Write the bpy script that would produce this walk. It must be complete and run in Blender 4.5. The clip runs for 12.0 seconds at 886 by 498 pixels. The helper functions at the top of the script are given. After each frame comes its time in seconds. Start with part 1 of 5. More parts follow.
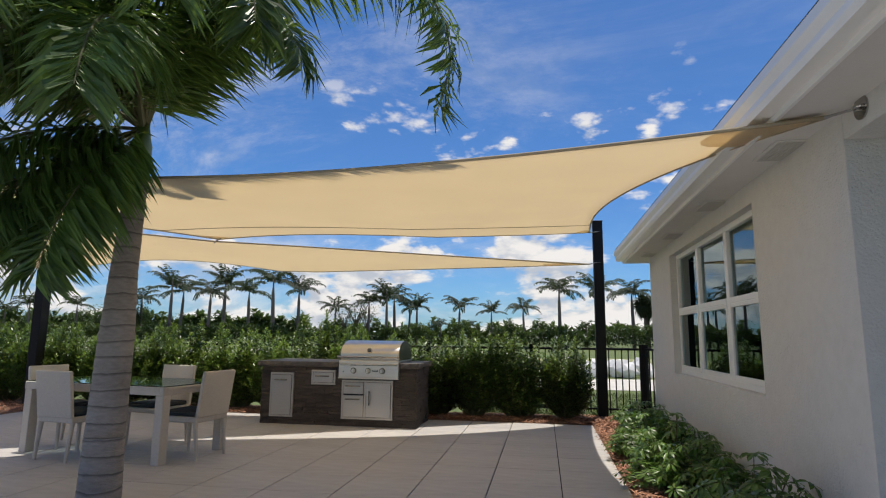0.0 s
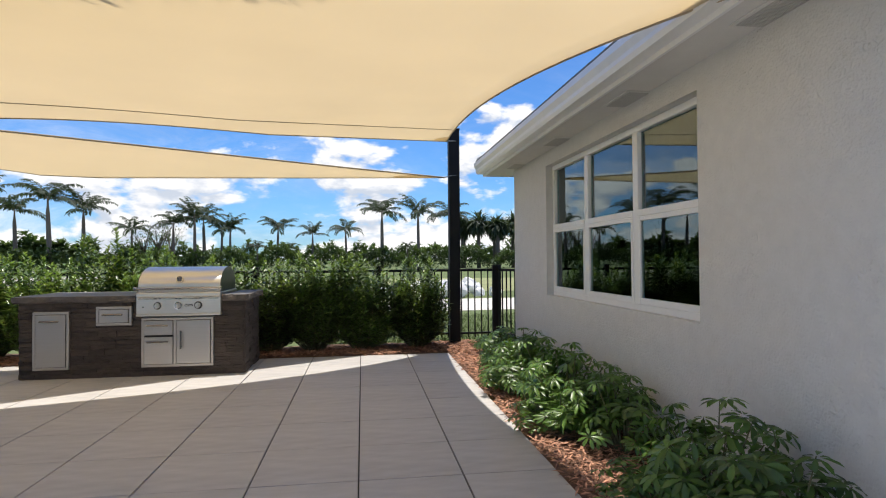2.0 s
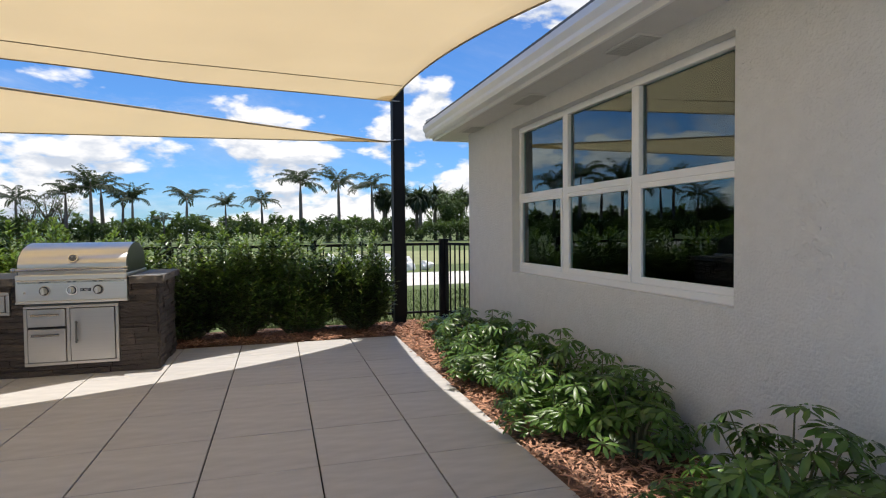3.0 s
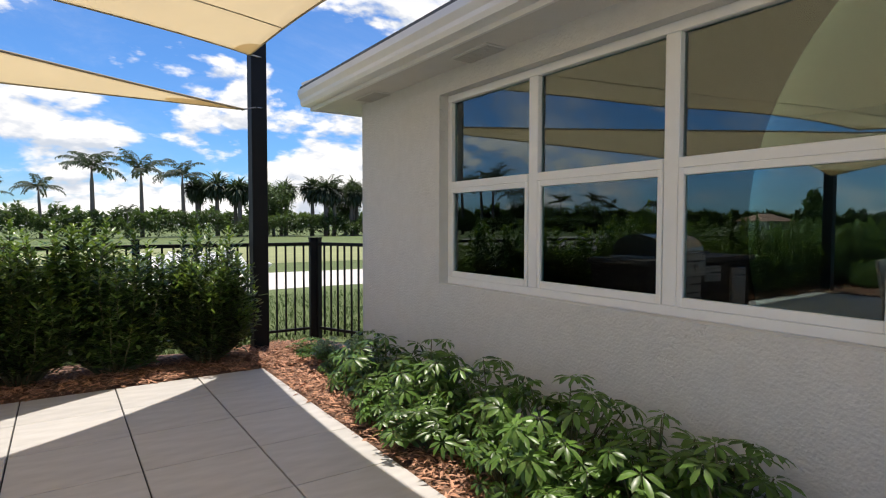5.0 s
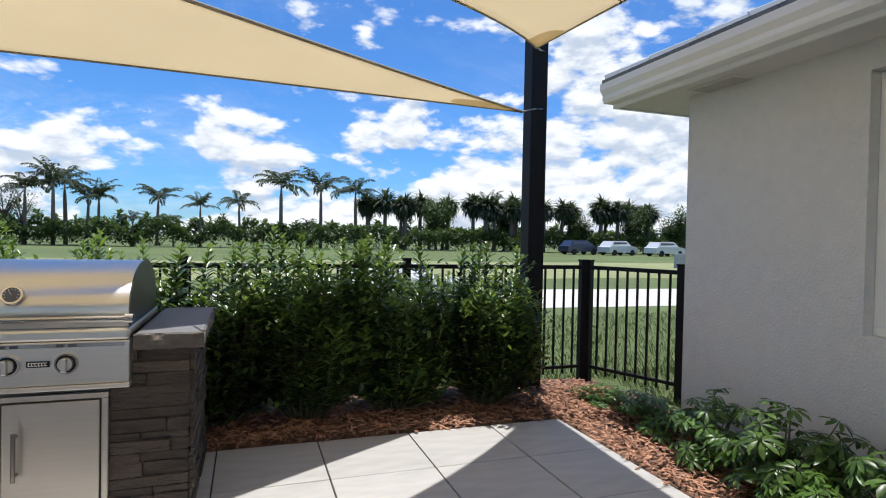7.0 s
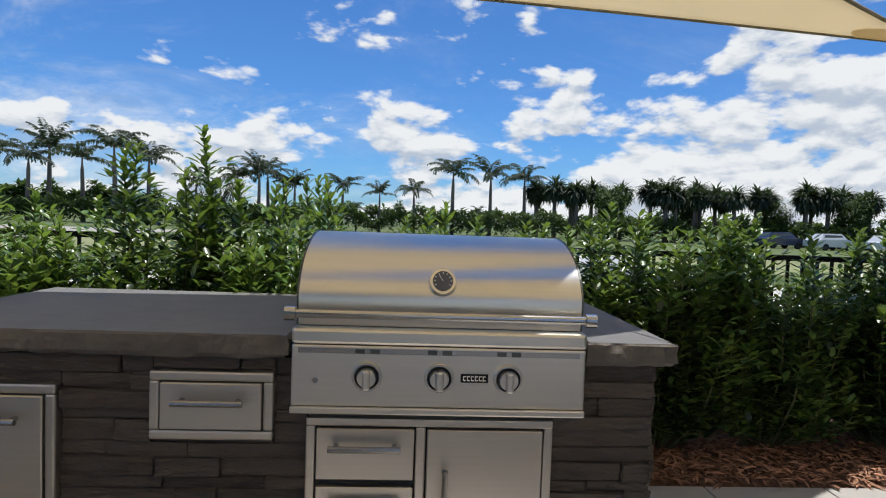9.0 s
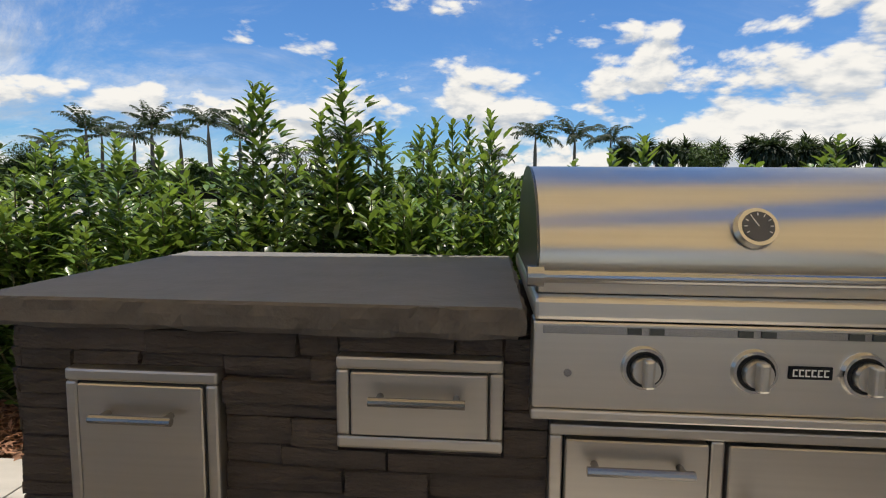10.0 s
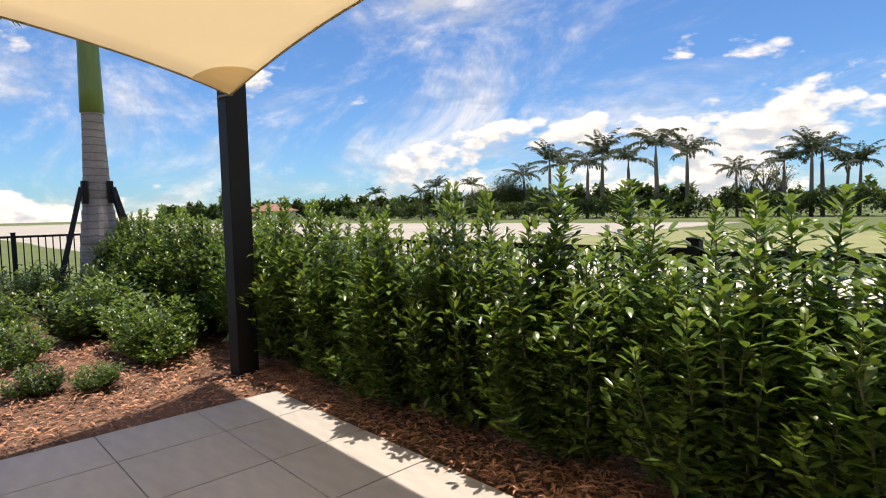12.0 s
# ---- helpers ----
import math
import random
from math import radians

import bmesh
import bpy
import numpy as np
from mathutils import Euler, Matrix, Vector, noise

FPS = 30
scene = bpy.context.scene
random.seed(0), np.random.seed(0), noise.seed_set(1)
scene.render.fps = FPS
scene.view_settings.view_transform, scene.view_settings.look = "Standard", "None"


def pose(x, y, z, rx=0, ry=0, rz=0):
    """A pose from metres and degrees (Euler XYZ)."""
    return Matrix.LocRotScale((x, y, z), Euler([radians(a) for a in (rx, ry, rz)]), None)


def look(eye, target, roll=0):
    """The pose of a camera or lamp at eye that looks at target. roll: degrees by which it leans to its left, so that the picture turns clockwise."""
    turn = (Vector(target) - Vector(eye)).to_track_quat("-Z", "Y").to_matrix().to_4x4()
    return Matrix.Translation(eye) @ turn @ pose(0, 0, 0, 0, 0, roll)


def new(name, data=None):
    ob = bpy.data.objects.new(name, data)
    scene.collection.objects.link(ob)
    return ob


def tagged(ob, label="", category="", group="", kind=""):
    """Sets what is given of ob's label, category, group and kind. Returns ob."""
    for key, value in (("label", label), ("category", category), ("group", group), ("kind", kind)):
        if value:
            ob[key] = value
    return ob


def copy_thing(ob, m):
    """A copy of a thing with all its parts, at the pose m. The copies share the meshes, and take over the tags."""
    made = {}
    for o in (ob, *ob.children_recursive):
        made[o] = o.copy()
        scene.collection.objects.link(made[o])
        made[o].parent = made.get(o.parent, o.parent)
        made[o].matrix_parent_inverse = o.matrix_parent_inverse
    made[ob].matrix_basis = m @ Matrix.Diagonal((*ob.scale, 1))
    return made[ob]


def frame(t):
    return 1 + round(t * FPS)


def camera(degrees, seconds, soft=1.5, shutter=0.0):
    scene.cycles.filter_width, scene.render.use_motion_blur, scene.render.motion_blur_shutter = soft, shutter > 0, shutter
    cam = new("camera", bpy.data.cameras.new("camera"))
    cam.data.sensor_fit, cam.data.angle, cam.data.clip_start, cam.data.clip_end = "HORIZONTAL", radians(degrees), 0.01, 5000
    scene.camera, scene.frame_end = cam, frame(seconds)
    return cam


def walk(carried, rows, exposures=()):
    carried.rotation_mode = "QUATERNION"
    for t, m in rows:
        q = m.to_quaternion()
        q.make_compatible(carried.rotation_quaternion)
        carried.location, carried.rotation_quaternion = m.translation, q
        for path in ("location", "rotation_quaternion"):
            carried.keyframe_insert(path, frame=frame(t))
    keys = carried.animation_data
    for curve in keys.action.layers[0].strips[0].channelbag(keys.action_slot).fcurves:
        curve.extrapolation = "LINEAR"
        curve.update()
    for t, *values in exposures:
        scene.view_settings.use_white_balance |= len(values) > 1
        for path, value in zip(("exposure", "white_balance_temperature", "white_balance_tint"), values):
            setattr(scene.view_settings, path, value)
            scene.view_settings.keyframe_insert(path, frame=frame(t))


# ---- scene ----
cam = camera(76.0, 12.0, soft=1.1)
PATH = [
    (0, (-0.131, -8.876, 1.260), (-0.475, -6.930, 1.567), 0.58),
    (0.5, (-0.237, -8.646, 1.253), (-0.317, -6.661, 1.481), -0.05),
    (1, (-0.342, -8.292, 1.261), (-0.312, -6.299, 1.424), 0.07),
    (1.5, (-0.479, -7.959, 1.259), (-0.346, -5.966, 1.362), 0.09),
    (2, (-0.583, -7.574, 1.266), (-0.301, -5.595, 1.301), -0.44),
    (2.5, (-0.711, -7.178, 1.282), (-0.293, -5.222, 1.263), -0.27),
    (3, (-0.804, -6.782, 1.277), (-0.246, -4.862, 1.213), -0.55),
    (3.5, (-0.823, -6.328, 1.279), (-0.127, -4.456, 1.173), -0.65),
    (5.5, (-1.047, -4.780, 1.318), (0.115, -3.154, 1.247), 0.17),
    (6, (-1.207, -4.397, 1.337), (-0.127, -2.714, 1.288), 0.17),
    (6.5, (-1.468, -4.093, 1.344), (-0.571, -2.306, 1.312), 0.87),
    (7, (-1.669, -3.728, 1.331), (-1.017, -1.837, 1.298), 1.21),
    (7.5, (-1.951, -3.386, 1.329), (-1.557, -1.425, 1.290), 1.78),
    (9.5, (-2.892, -2.393, 1.180), (-2.870, -0.397, 1.044), 1.49),
    (10, (-3.120, -2.119, 1.134), (-3.283, -0.137, 0.926), 0.42),
    (10.5, (-3.449, -1.972, 1.143), (-3.891, -0.038, 0.890), -0.76),
    (11, (-3.865, -1.944, 1.181), (-4.535, -0.074, 0.953), -0.51),
    (11.5, (-4.213, -1.838, 1.242), (-5.224, -0.123, 1.060), -2.08),
    (12, (-4.455, -1.985, 1.338), (-5.906, -0.615, 1.206), -1.42),
]
walk(cam, [(t, look(eye, target, roll)) for t, eye, target, roll in PATH],
     [(0, -0.1, 6750, 11), (0.5, 0.14, 6650, 11), (1.5, 0.28, 6550, 11), (3.5, 0.2, 6550, 11), (5.5, 0.33, 6750, 11), (6.5, 0.35, 6450, 10), (7.5, -0.03, 6000, 9), (9.5, -0.1, 6550, 9), (10, -0.02, 6950, 9), (10.5, 0.14, 7400, 10), (11, 0.28, 7550, 13), (12, 0.3, 7550, 14)])

# ---- light ----
SUN_DIR = Vector((0.03, 0.10, 1.0)).normalized()
sun_data = bpy.data.lights.new("sun", "SUN")
sun_data.energy, sun_data.angle, sun_data.color = 4.6, radians(0.55), (1.0, 0.95, 0.87)
sun = new("sun", sun_data)
sun.rotation_mode = "QUATERNION"
sun.rotation_quaternion = SUN_DIR.to_track_quat("Z", "Y")
scene.view_settings.exposure = 0.0

world = bpy.data.worlds.new("sky")
scene.world = world
world.use_nodes = True
wn, wl = world.node_tree.nodes, world.node_tree.links
wn.clear()


def wnode(kind, **kw):
    n = wn.new(kind)
    for k, v in kw.items():
        n.inputs[k].default_value = v
    return n


sky = wn.new("ShaderNodeTexSky")
sky.sky_type, sky.sun_disc = "NISHITA", False
sky.sun_elevation = math.asin(SUN_DIR.z)
sky.sun_rotation = math.atan2(SUN_DIR.x, SUN_DIR.y)
sky.dust_density, sky.ozone_density, sky.air_density = 0.4, 3.0, 1.0
coord = wn.new("ShaderNodeTexCoord")
sep = wn.new("ShaderNodeSeparateXYZ")
wl.new(coord.outputs["Generated"], sep.inputs[0])
# flatten the view direction onto a cloud deck
zc = wn.new("ShaderNodeMath"); zc.operation = "MAXIMUM"; zc.inputs[1].default_value = 0.0
wl.new(sep.outputs["Z"], zc.inputs[0])
za = wn.new("ShaderNodeMath"); za.operation = "ADD"; za.inputs[1].default_value = 0.42
wl.new(zc.outputs[0], za.inputs[0])
dx = wn.new("ShaderNodeMath"); dx.operation = "DIVIDE"
dy = wn.new("ShaderNodeMath"); dy.operation = "DIVIDE"
wl.new(sep.outputs["X"], dx.inputs[0]); wl.new(za.outputs[0], dx.inputs[1])
wl.new(sep.outputs["Y"], dy.inputs[0]); wl.new(za.outputs[0], dy.inputs[1])
deck = wn.new("ShaderNodeCombineXYZ")
wl.new(dx.outputs[0], deck.inputs[0]); wl.new(dy.outputs[0], deck.inputs[1]); wl.new(sep.outputs["Z"], deck.inputs[2])


def cloud_layer(scale, detail, rough, low, high, offset, distortion=0.0):
    m = wn.new("ShaderNodeMapping")
    m.inputs["Location"].default_value = offset
    m.inputs["Scale"].default_value = scale
    wl.new(deck.outputs[0], m.inputs["Vector"])
    n = wn.new("ShaderNodeTexNoise")
    n.inputs["Scale"].default_value = 1.0
    n.inputs["Detail"].default_value = detail
    n.inputs["Roughness"].default_value = rough
    n.inputs["Distortion"].default_value = distortion
    wl.new(m.outputs[0], n.inputs["Vector"])
    r = wn.new("ShaderNodeMapRange")
    r.interpolation_type = "SMOOTHSTEP"
    r.inputs["From Min"].default_value, r.inputs["From Max"].default_value = low, high
    wl.new(n.outputs["Fac"], r.inputs["Value"])
    return n, r


def wmath(op, a, b):
    n = wn.new("ShaderNodeMath")
    n.operation = op
    for k, v in enumerate((a, b)):
        if isinstance(v, (int, float)):
            n.inputs[k].default_value = v
        else:
            wl.new(v, n.inputs[k])
    return n.outputs[0]


def puffs(lift):
    """Heaped cloud density along the view direction, read a little higher up by lift."""
    m = wn.new("ShaderNodeMapping")
    m.inputs["Location"].default_value = (4.3, 8.6, 2.2 + lift)
    m.inputs["Scale"].default_value = (4.0, 4.0, 8.6)
    wl.new(coord.outputs["Generated"], m.inputs["Vector"])
    n = wn.new("ShaderNodeTexNoise")
    n.inputs["Scale"].default_value, n.inputs["Detail"].default_value = 1.0, 9
    n.inputs["Roughness"].default_value, n.inputs["Distortion"].default_value = 0.55, 0.25
    wl.new(m.outputs[0], n.inputs["Vector"])
    v = wn.new("ShaderNodeTexVoronoi")
    v.inputs["Scale"].default_value = 4.2
    v.inputs["Detail"].default_value = 3.0
    wl.new(m.outputs[0], v.inputs["Vector"])
    return wmath("SUBTRACT", n.outputs["Fac"], wmath("MULTIPLY", v.outputs["Distance"], 0.11))


cir_n, cir = cloud_layer((1.6, 2.6, 2.0), 12, 0.70, 0.40, 0.74, (7.3, 2.2, 0.0), 0.5)
# the heaps stand higher towards the house side and thin out upwards
top = wmath("ADD", wmath("MULTIPLY", sep.outputs["X"], 0.27), 0.20)
bias = wmath("MULTIPLY", wmath("SUBTRACT", top, sep.outputs["Z"]), 0.42)
here, above = puffs(0.0), puffs(0.15)
cum = wn.new("ShaderNodeMapRange")
cum.interpolation_type = "SMOOTHSTEP"
cum.inputs["From Min"].default_value, cum.inputs["From Max"].default_value = 0.375, 0.46
wl.new(wmath("ADD", here, bias), cum.inputs["Value"])
hi = wn.new("ShaderNodeMapRange")
hi.inputs["From Min"].default_value, hi.inputs["From Max"].default_value = 0.34, 0.48
hi.inputs["To Min"].default_value, hi.inputs["To Max"].default_value = 1.0, 0.0
wl.new(sep.outputs["Z"], hi.inputs["Value"])
cumf = wn.new("ShaderNodeMath"); cumf.operation = "MULTIPLY"
wl.new(cum.outputs[0], cumf.inputs[0]); wl.new(hi.outputs[0], cumf.inputs[1])
cirf = wn.new("ShaderNodeMath"); cirf.operation = "MULTIPLY"; 
wside = wn.new("ShaderNodeMapRange")
wside.inputs["From Min"].default_value, wside.inputs["From Max"].default_value = -0.75, 0.15
wside.inputs["To Min"].default_value, wside.inputs["To Max"].default_value = 0.95, 0.12
wl.new(sep.outputs["X"], wside.inputs["Value"]); wl.new(wside.outputs[0], cirf.inputs[1])
wl.new(cir.outputs[0], cirf.inputs[0])
both = wn.new("ShaderNodeMath"); both.operation = "MAXIMUM"
wl.new(cumf.outputs[0], both.inputs[0]); wl.new(cirf.outputs[0], both.inputs[1])
# cloud brightness: white tops, grey-blue undersides
shade = wn.new("ShaderNodeMapRange")
shade.interpolation_type = "SMOOTHSTEP"
shade.inputs["From Min"].default_value, shade.inputs["From Max"].default_value = -0.09, 0.06
wl.new(wmath("SUBTRACT", here, above), shade.inputs["Value"])
ccol = wn.new("ShaderNodeMix"); ccol.data_type = "RGBA"
ccol.inputs["A"].default_value = (6.3, 7.0, 8.1, 1)
ccol.inputs["B"].default_value = (10.9, 10.9, 10.9, 1)
wl.new(shade.outputs[0], ccol.inputs["Factor"])
tint = wn.new("ShaderNodeMix"); tint.data_type = "RGBA"; tint.blend_type = "MULTIPLY"
tint.inputs["Factor"].default_value = 1.0
tint.inputs["B"].default_value = (0.62, 1.08, 1.62, 1)
wl.new(sky.outputs[0], tint.inputs["A"])
mixc = wn.new("ShaderNodeMix"); mixc.data_type = "RGBA"
wl.new(both.outputs[0], mixc.inputs["Factor"])
wl.new(tint.outputs["Result"], mixc.inputs["A"]); wl.new(ccol.outputs["Result"], mixc.inputs["B"])
bg = wn.new("ShaderNodeBackground"); bg.inputs["Strength"].default_value = 0.085
wl.new(mixc.outputs["Result"], bg.inputs["Color"])
wo = wn.new("ShaderNodeOutputWorld")
wl.new(bg.outputs[0], wo.inputs["Surface"])


# ---- materials ----
def mat(name, base, rough=0.6, metal=0.0, grain=8.0, amount=0.15, big=0.8, bump=0.0, bump_scale=60.0, aniso=None,
        translucent=None, island=0.0, coat=0.0, stretch=(1, 1, 1), spec=0.5, rings=None):
    """A surface with colour variation at two scales, fine relief and optional see-through light."""
    m = bpy.data.materials.new(name)
    m.use_nodes = True
    nt = m.node_tree
    n, l = nt.nodes, nt.links
    b = n["Principled BSDF"]
    b.inputs["Roughness"].default_value, b.inputs["Metallic"].default_value = rough, metal
    b.inputs["Coat Weight"].default_value = coat
    b.inputs["Specular IOR Level"].default_value = spec
    tc = n.new("ShaderNodeTexCoord")
    mp = n.new("ShaderNodeMapping"); mp.inputs["Scale"].default_value = stretch
    l.new(tc.outputs["Object"], mp.inputs[0])
    a, c = n.new("ShaderNodeTexNoise"), n.new("ShaderNodeTexNoise")
    a.inputs["Scale"].default_value, a.inputs["Detail"].default_value = grain, 6
    c.inputs["Scale"].default_value, c.inputs["Detail"].default_value = big, 4
    l.new(mp.outputs[0], a.inputs["Vector"]); l.new(mp.outputs[0], c.inputs["Vector"])
    add = n.new("ShaderNodeMath"); add.operation = "ADD"
    l.new(a.outputs["Fac"], add.inputs[0]); l.new(c.outputs["Fac"], add.inputs[1])
    last = add
    if island:
        g = n.new("ShaderNodeNewGeometry")
        k = n.new("ShaderNodeMath"); k.operation = "MULTIPLY_ADD"
        k.inputs[1].default_value, k.inputs[2].default_value = island, -island / 2
        l.new(g.outputs["Random Per Island"], k.inputs[0])
        oi = n.new("ShaderNodeObjectInfo")
        k2 = n.new("ShaderNodeMath"); k2.operation = "MULTIPLY_ADD"
        k2.inputs[1].default_value, k2.inputs[2].default_value = island * 0.6, -island * 0.3
        l.new(oi.outputs["Random"], k2.inputs[0])
        s1 = n.new("ShaderNodeMath"); s2 = n.new("ShaderNodeMath")
        l.new(add.outputs[0], s1.inputs[0]); l.new(k.outputs[0], s1.inputs[1])
        l.new(s1.outputs[0], s2.inputs[0]); l.new(k2.outputs[0], s2.inputs[1])
        last = s2
    r = n.new("ShaderNodeMapRange")
    r.inputs["From Min"].default_value, r.inputs["From Max"].default_value = 0.6, 1.4
    r.inputs["To Min"].default_value, r.inputs["To Max"].default_value = 1 - amount, 1 + amount
    r.clamp = False
    l.new(last.outputs[0], r.inputs["Value"])
    hs = n.new("ShaderNodeMix"); hs.data_type = "RGBA"; hs.blend_type = "MULTIPLY"; hs.inputs["Factor"].default_value = 1
    hs.inputs["A"].default_value = (*base, 1)
    l.new(r.outputs[0], hs.inputs["B"])
    l.new(hs.outputs["Result"], b.inputs["Base Color"])
    if rings:
        w = n.new("ShaderNodeTexWave")
        w.bands_direction, w.wave_profile = "Z", "SAW"
        w.inputs["Scale"].default_value, w.inputs["Distortion"].default_value = rings, 1.6
        w.inputs["Detail"].default_value, w.inputs["Detail Scale"].default_value = 3, 1.5
        l.new(tc.outputs["Object"], w.inputs["Vector"])
        wr = n.new("ShaderNodeMapRange")
        wr.inputs["From Min"].default_value, wr.inputs["From Max"].default_value = 0.82, 0.97
        wr.inputs["To Min"].default_value, wr.inputs["To Max"].default_value = 1.0, 0.42
        l.new(w.outputs["Fac"], wr.inputs["Value"])
        dk = n.new("ShaderNodeMix"); dk.data_type = "RGBA"; dk.blend_type = "MULTIPLY"; dk.inputs["Factor"].default_value = 1
        l.new(hs.outputs["Result"], dk.inputs["A"]); l.new(wr.outputs[0], dk.inputs["B"])
        l.new(dk.outputs["Result"], b.inputs["Base Color"])
    if bump:
        t = n.new("ShaderNodeTexNoise")
        t.inputs["Scale"].default_value, t.inputs["Detail"].default_value = bump_scale, 5
        l.new(mp.outputs[0], t.inputs["Vector"])
        bp = n.new("ShaderNodeBump")
        bp.inputs["Strength"].default_value, bp.inputs["Distance"].default_value = 1.0, bump
        l.new(t.outputs["Fac"], bp.inputs["Height"]); l.new(bp.outputs[0], b.inputs["Normal"])
    if aniso is not None:
        b.inputs["Anisotropic"].default_value = aniso
    if translucent:
        ts = n.new("ShaderNodeBsdfTranslucent")
        tm = n.new("ShaderNodeMix"); tm.data_type = "RGBA"; tm.blend_type = "MULTIPLY"; tm.inputs["Factor"].default_value = 1
        tm.inputs["A"].default_value = (*translucent[1], 1)
        l.new(r.outputs[0], tm.inputs["B"]); l.new(tm.outputs["Result"], ts.inputs["Color"])
        mx = n.new("ShaderNodeMixShader"); mx.inputs[0].default_value = translucent[0]
        l.new(b.outputs[0], mx.inputs[1]); l.new(ts.outputs[0], mx.inputs[2])
        l.new(mx.outputs[0], n["Material Output"].inputs["Surface"])
    return m


M_STUCCO = mat("stucco", (0.625, 0.615, 0.59), 0.9, grain=14, amount=0.06, big=0.5, bump=0.007, bump_scale=62)
def add_pits(m):
    """Scattered trowel pits in patches over the fine sand finish."""
    nt = m.node_tree
    n, l = nt.nodes, nt.links
    first = [k for k in n if k.bl_idname == "ShaderNodeBump"][0]
    tc = n.new("ShaderNodeTexCoord")
    pit, patch = n.new("ShaderNodeTexNoise"), n.new("ShaderNodeTexNoise")
    pit.inputs["Scale"].default_value, pit.inputs["Detail"].default_value, pit.inputs["Distortion"].default_value = 24, 5, 0.8
    patch.inputs["Scale"].default_value, patch.inputs["Detail"].default_value = 2.1, 4
    l.new(tc.outputs["Object"], pit.inputs["Vector"]); l.new(tc.outputs["Object"], patch.inputs["Vector"])
    a, b = n.new("ShaderNodeMapRange"), n.new("ShaderNodeMapRange")
    a.inputs["From Min"].default_value, a.inputs["From Max"].default_value = 0.54, 0.63
    b.inputs["From Min"].default_value, b.inputs["From Max"].default_value = 0.53, 0.68
    l.new(pit.outputs["Fac"], a.inputs["Value"]); l.new(patch.outputs["Fac"], b.inputs["Value"])
    k = n.new("ShaderNodeMath"); k.operation = "MULTIPLY"
    l.new(a.outputs[0], k.inputs[0]); l.new(b.outputs[0], k.inputs[1])
    bp = n.new("ShaderNodeBump"); bp.invert = True
    bp.inputs["Strength"].default_value, bp.inputs["Distance"].default_value = 1.0, 0.0035
    l.new(k.outputs[0], bp.inputs["Height"]); l.new(first.outputs[0], bp.inputs["Normal"])
    l.new(bp.outputs[0], n["Principled BSDF"].inputs["Normal"])


add_pits(M_STUCCO)
M_SOFFIT = mat("soffit_stucco", (0.66, 0.645, 0.62), 0.9, amount=0.05, bump=0.003, bump_scale=90)
M_WHITE = mat("white_aluminium", (0.80, 0.80, 0.79), 0.35, amount=0.04)
M_ROOF = mat("roof_shingle", (0.09, 0.095, 0.10), 0.85, grain=40, amount=0.4, island=0.5, bump=0.004)
M_TILE = mat("porcelain_paver", (0.435, 0.418, 0.40), 0.55, grain=9, amount=0.16, big=1.1, island=0.22, bump=0.0012, bump_scale=120, stretch=(0.5, 1.6, 1))
# dark paver joints; also the painted shade in the slits round the steel fronts
M_GROUT_GAP = mat("dark_joint_and_gap_shade", (0.035, 0.033, 0.03), 0.9)
M_MULCH_BED = mat("bark_soil", (0.19, 0.105, 0.068), 0.95, grain=30, amount=0.5, bump=0.02, bump_scale=60)
M_MULCH = mat("bark_chips", (0.36, 0.19, 0.12), 0.9, grain=25, amount=0.35, island=1.1)
M_LEAF_NEW = mat("young_hedge_leaf", (0.125, 0.195, 0.038), 0.36, grain=20, amount=0.25, island=0.9, translucent=(0.28, (0.30, 0.44, 0.06)))
M_LEAF = mat("hedge_leaf", (0.070, 0.124, 0.029), 0.30, grain=20, amount=0.38, island=1.3, translucent=(0.20, (0.24, 0.36, 0.05)))
M_STEM = mat("green_stem", (0.12, 0.12, 0.055), 0.7, amount=0.2)
M_ARB = mat("umbrella_leaf", (0.082, 0.152, 0.027), 0.36, grain=20, amount=0.32, island=0.9, translucent=(0.25, (0.18, 0.34, 0.05)))
M_PALM = mat("palm_leaflet", (0.078, 0.134, 0.036), 0.38, grain=10, amount=0.3, island=0.9, translucent=(0.30, (0.20, 0.32, 0.05)))
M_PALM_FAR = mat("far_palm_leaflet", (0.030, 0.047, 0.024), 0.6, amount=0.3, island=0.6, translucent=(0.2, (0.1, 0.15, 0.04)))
M_TRUNK = mat("palm_trunk", (0.30, 0.265, 0.235), 0.85, grain=18, amount=0.28, big=2.5, bump=0.006, bump_scale=35, stretch=(1, 1, 3), rings=2.6)
M_SHAFT = mat("palm_crownshaft", (0.13, 0.20, 0.05), 0.45, amount=0.2, stretch=(3, 3, 0.5))
M_FARTRUNK = mat("far_trunk", (0.16, 0.135, 0.115), 0.9, amount=0.2)
M_BUSH = mat("bush_leaf", (0.065, 0.105, 0.035), 0.5, amount=0.3, island=0.9, translucent=(0.25, (0.13, 0.2, 0.04)))
M_SAIL = mat("sail_fabric", (0.80, 0.69, 0.50), 0.85, grain=1.5, amount=0.035, big=0.4, translucent=(0.66, (0.885, 0.78, 0.59)))
M_PATCH = mat("sail_patch", (0.74, 0.62, 0.43), 0.85, amount=0.04, translucent=(0.55, (0.90, 0.76, 0.53)))
M_HEM = mat("sail_hem", (0.50, 0.42, 0.30), 0.8, amount=0.1, translucent=(0.3, (0.5, 0.4, 0.25)))
M_BLACK = mat("black_powder_coat", (0.010, 0.010, 0.011), 0.6, amount=0.2, spec=0.25, bump=0.0006, bump_scale=150)
M_STEEL = mat("brushed_steel", (0.66, 0.63, 0.585), 0.33, 1.0, grain=90, amount=0.05, aniso=0.35, stretch=(0.02, 1, 1))
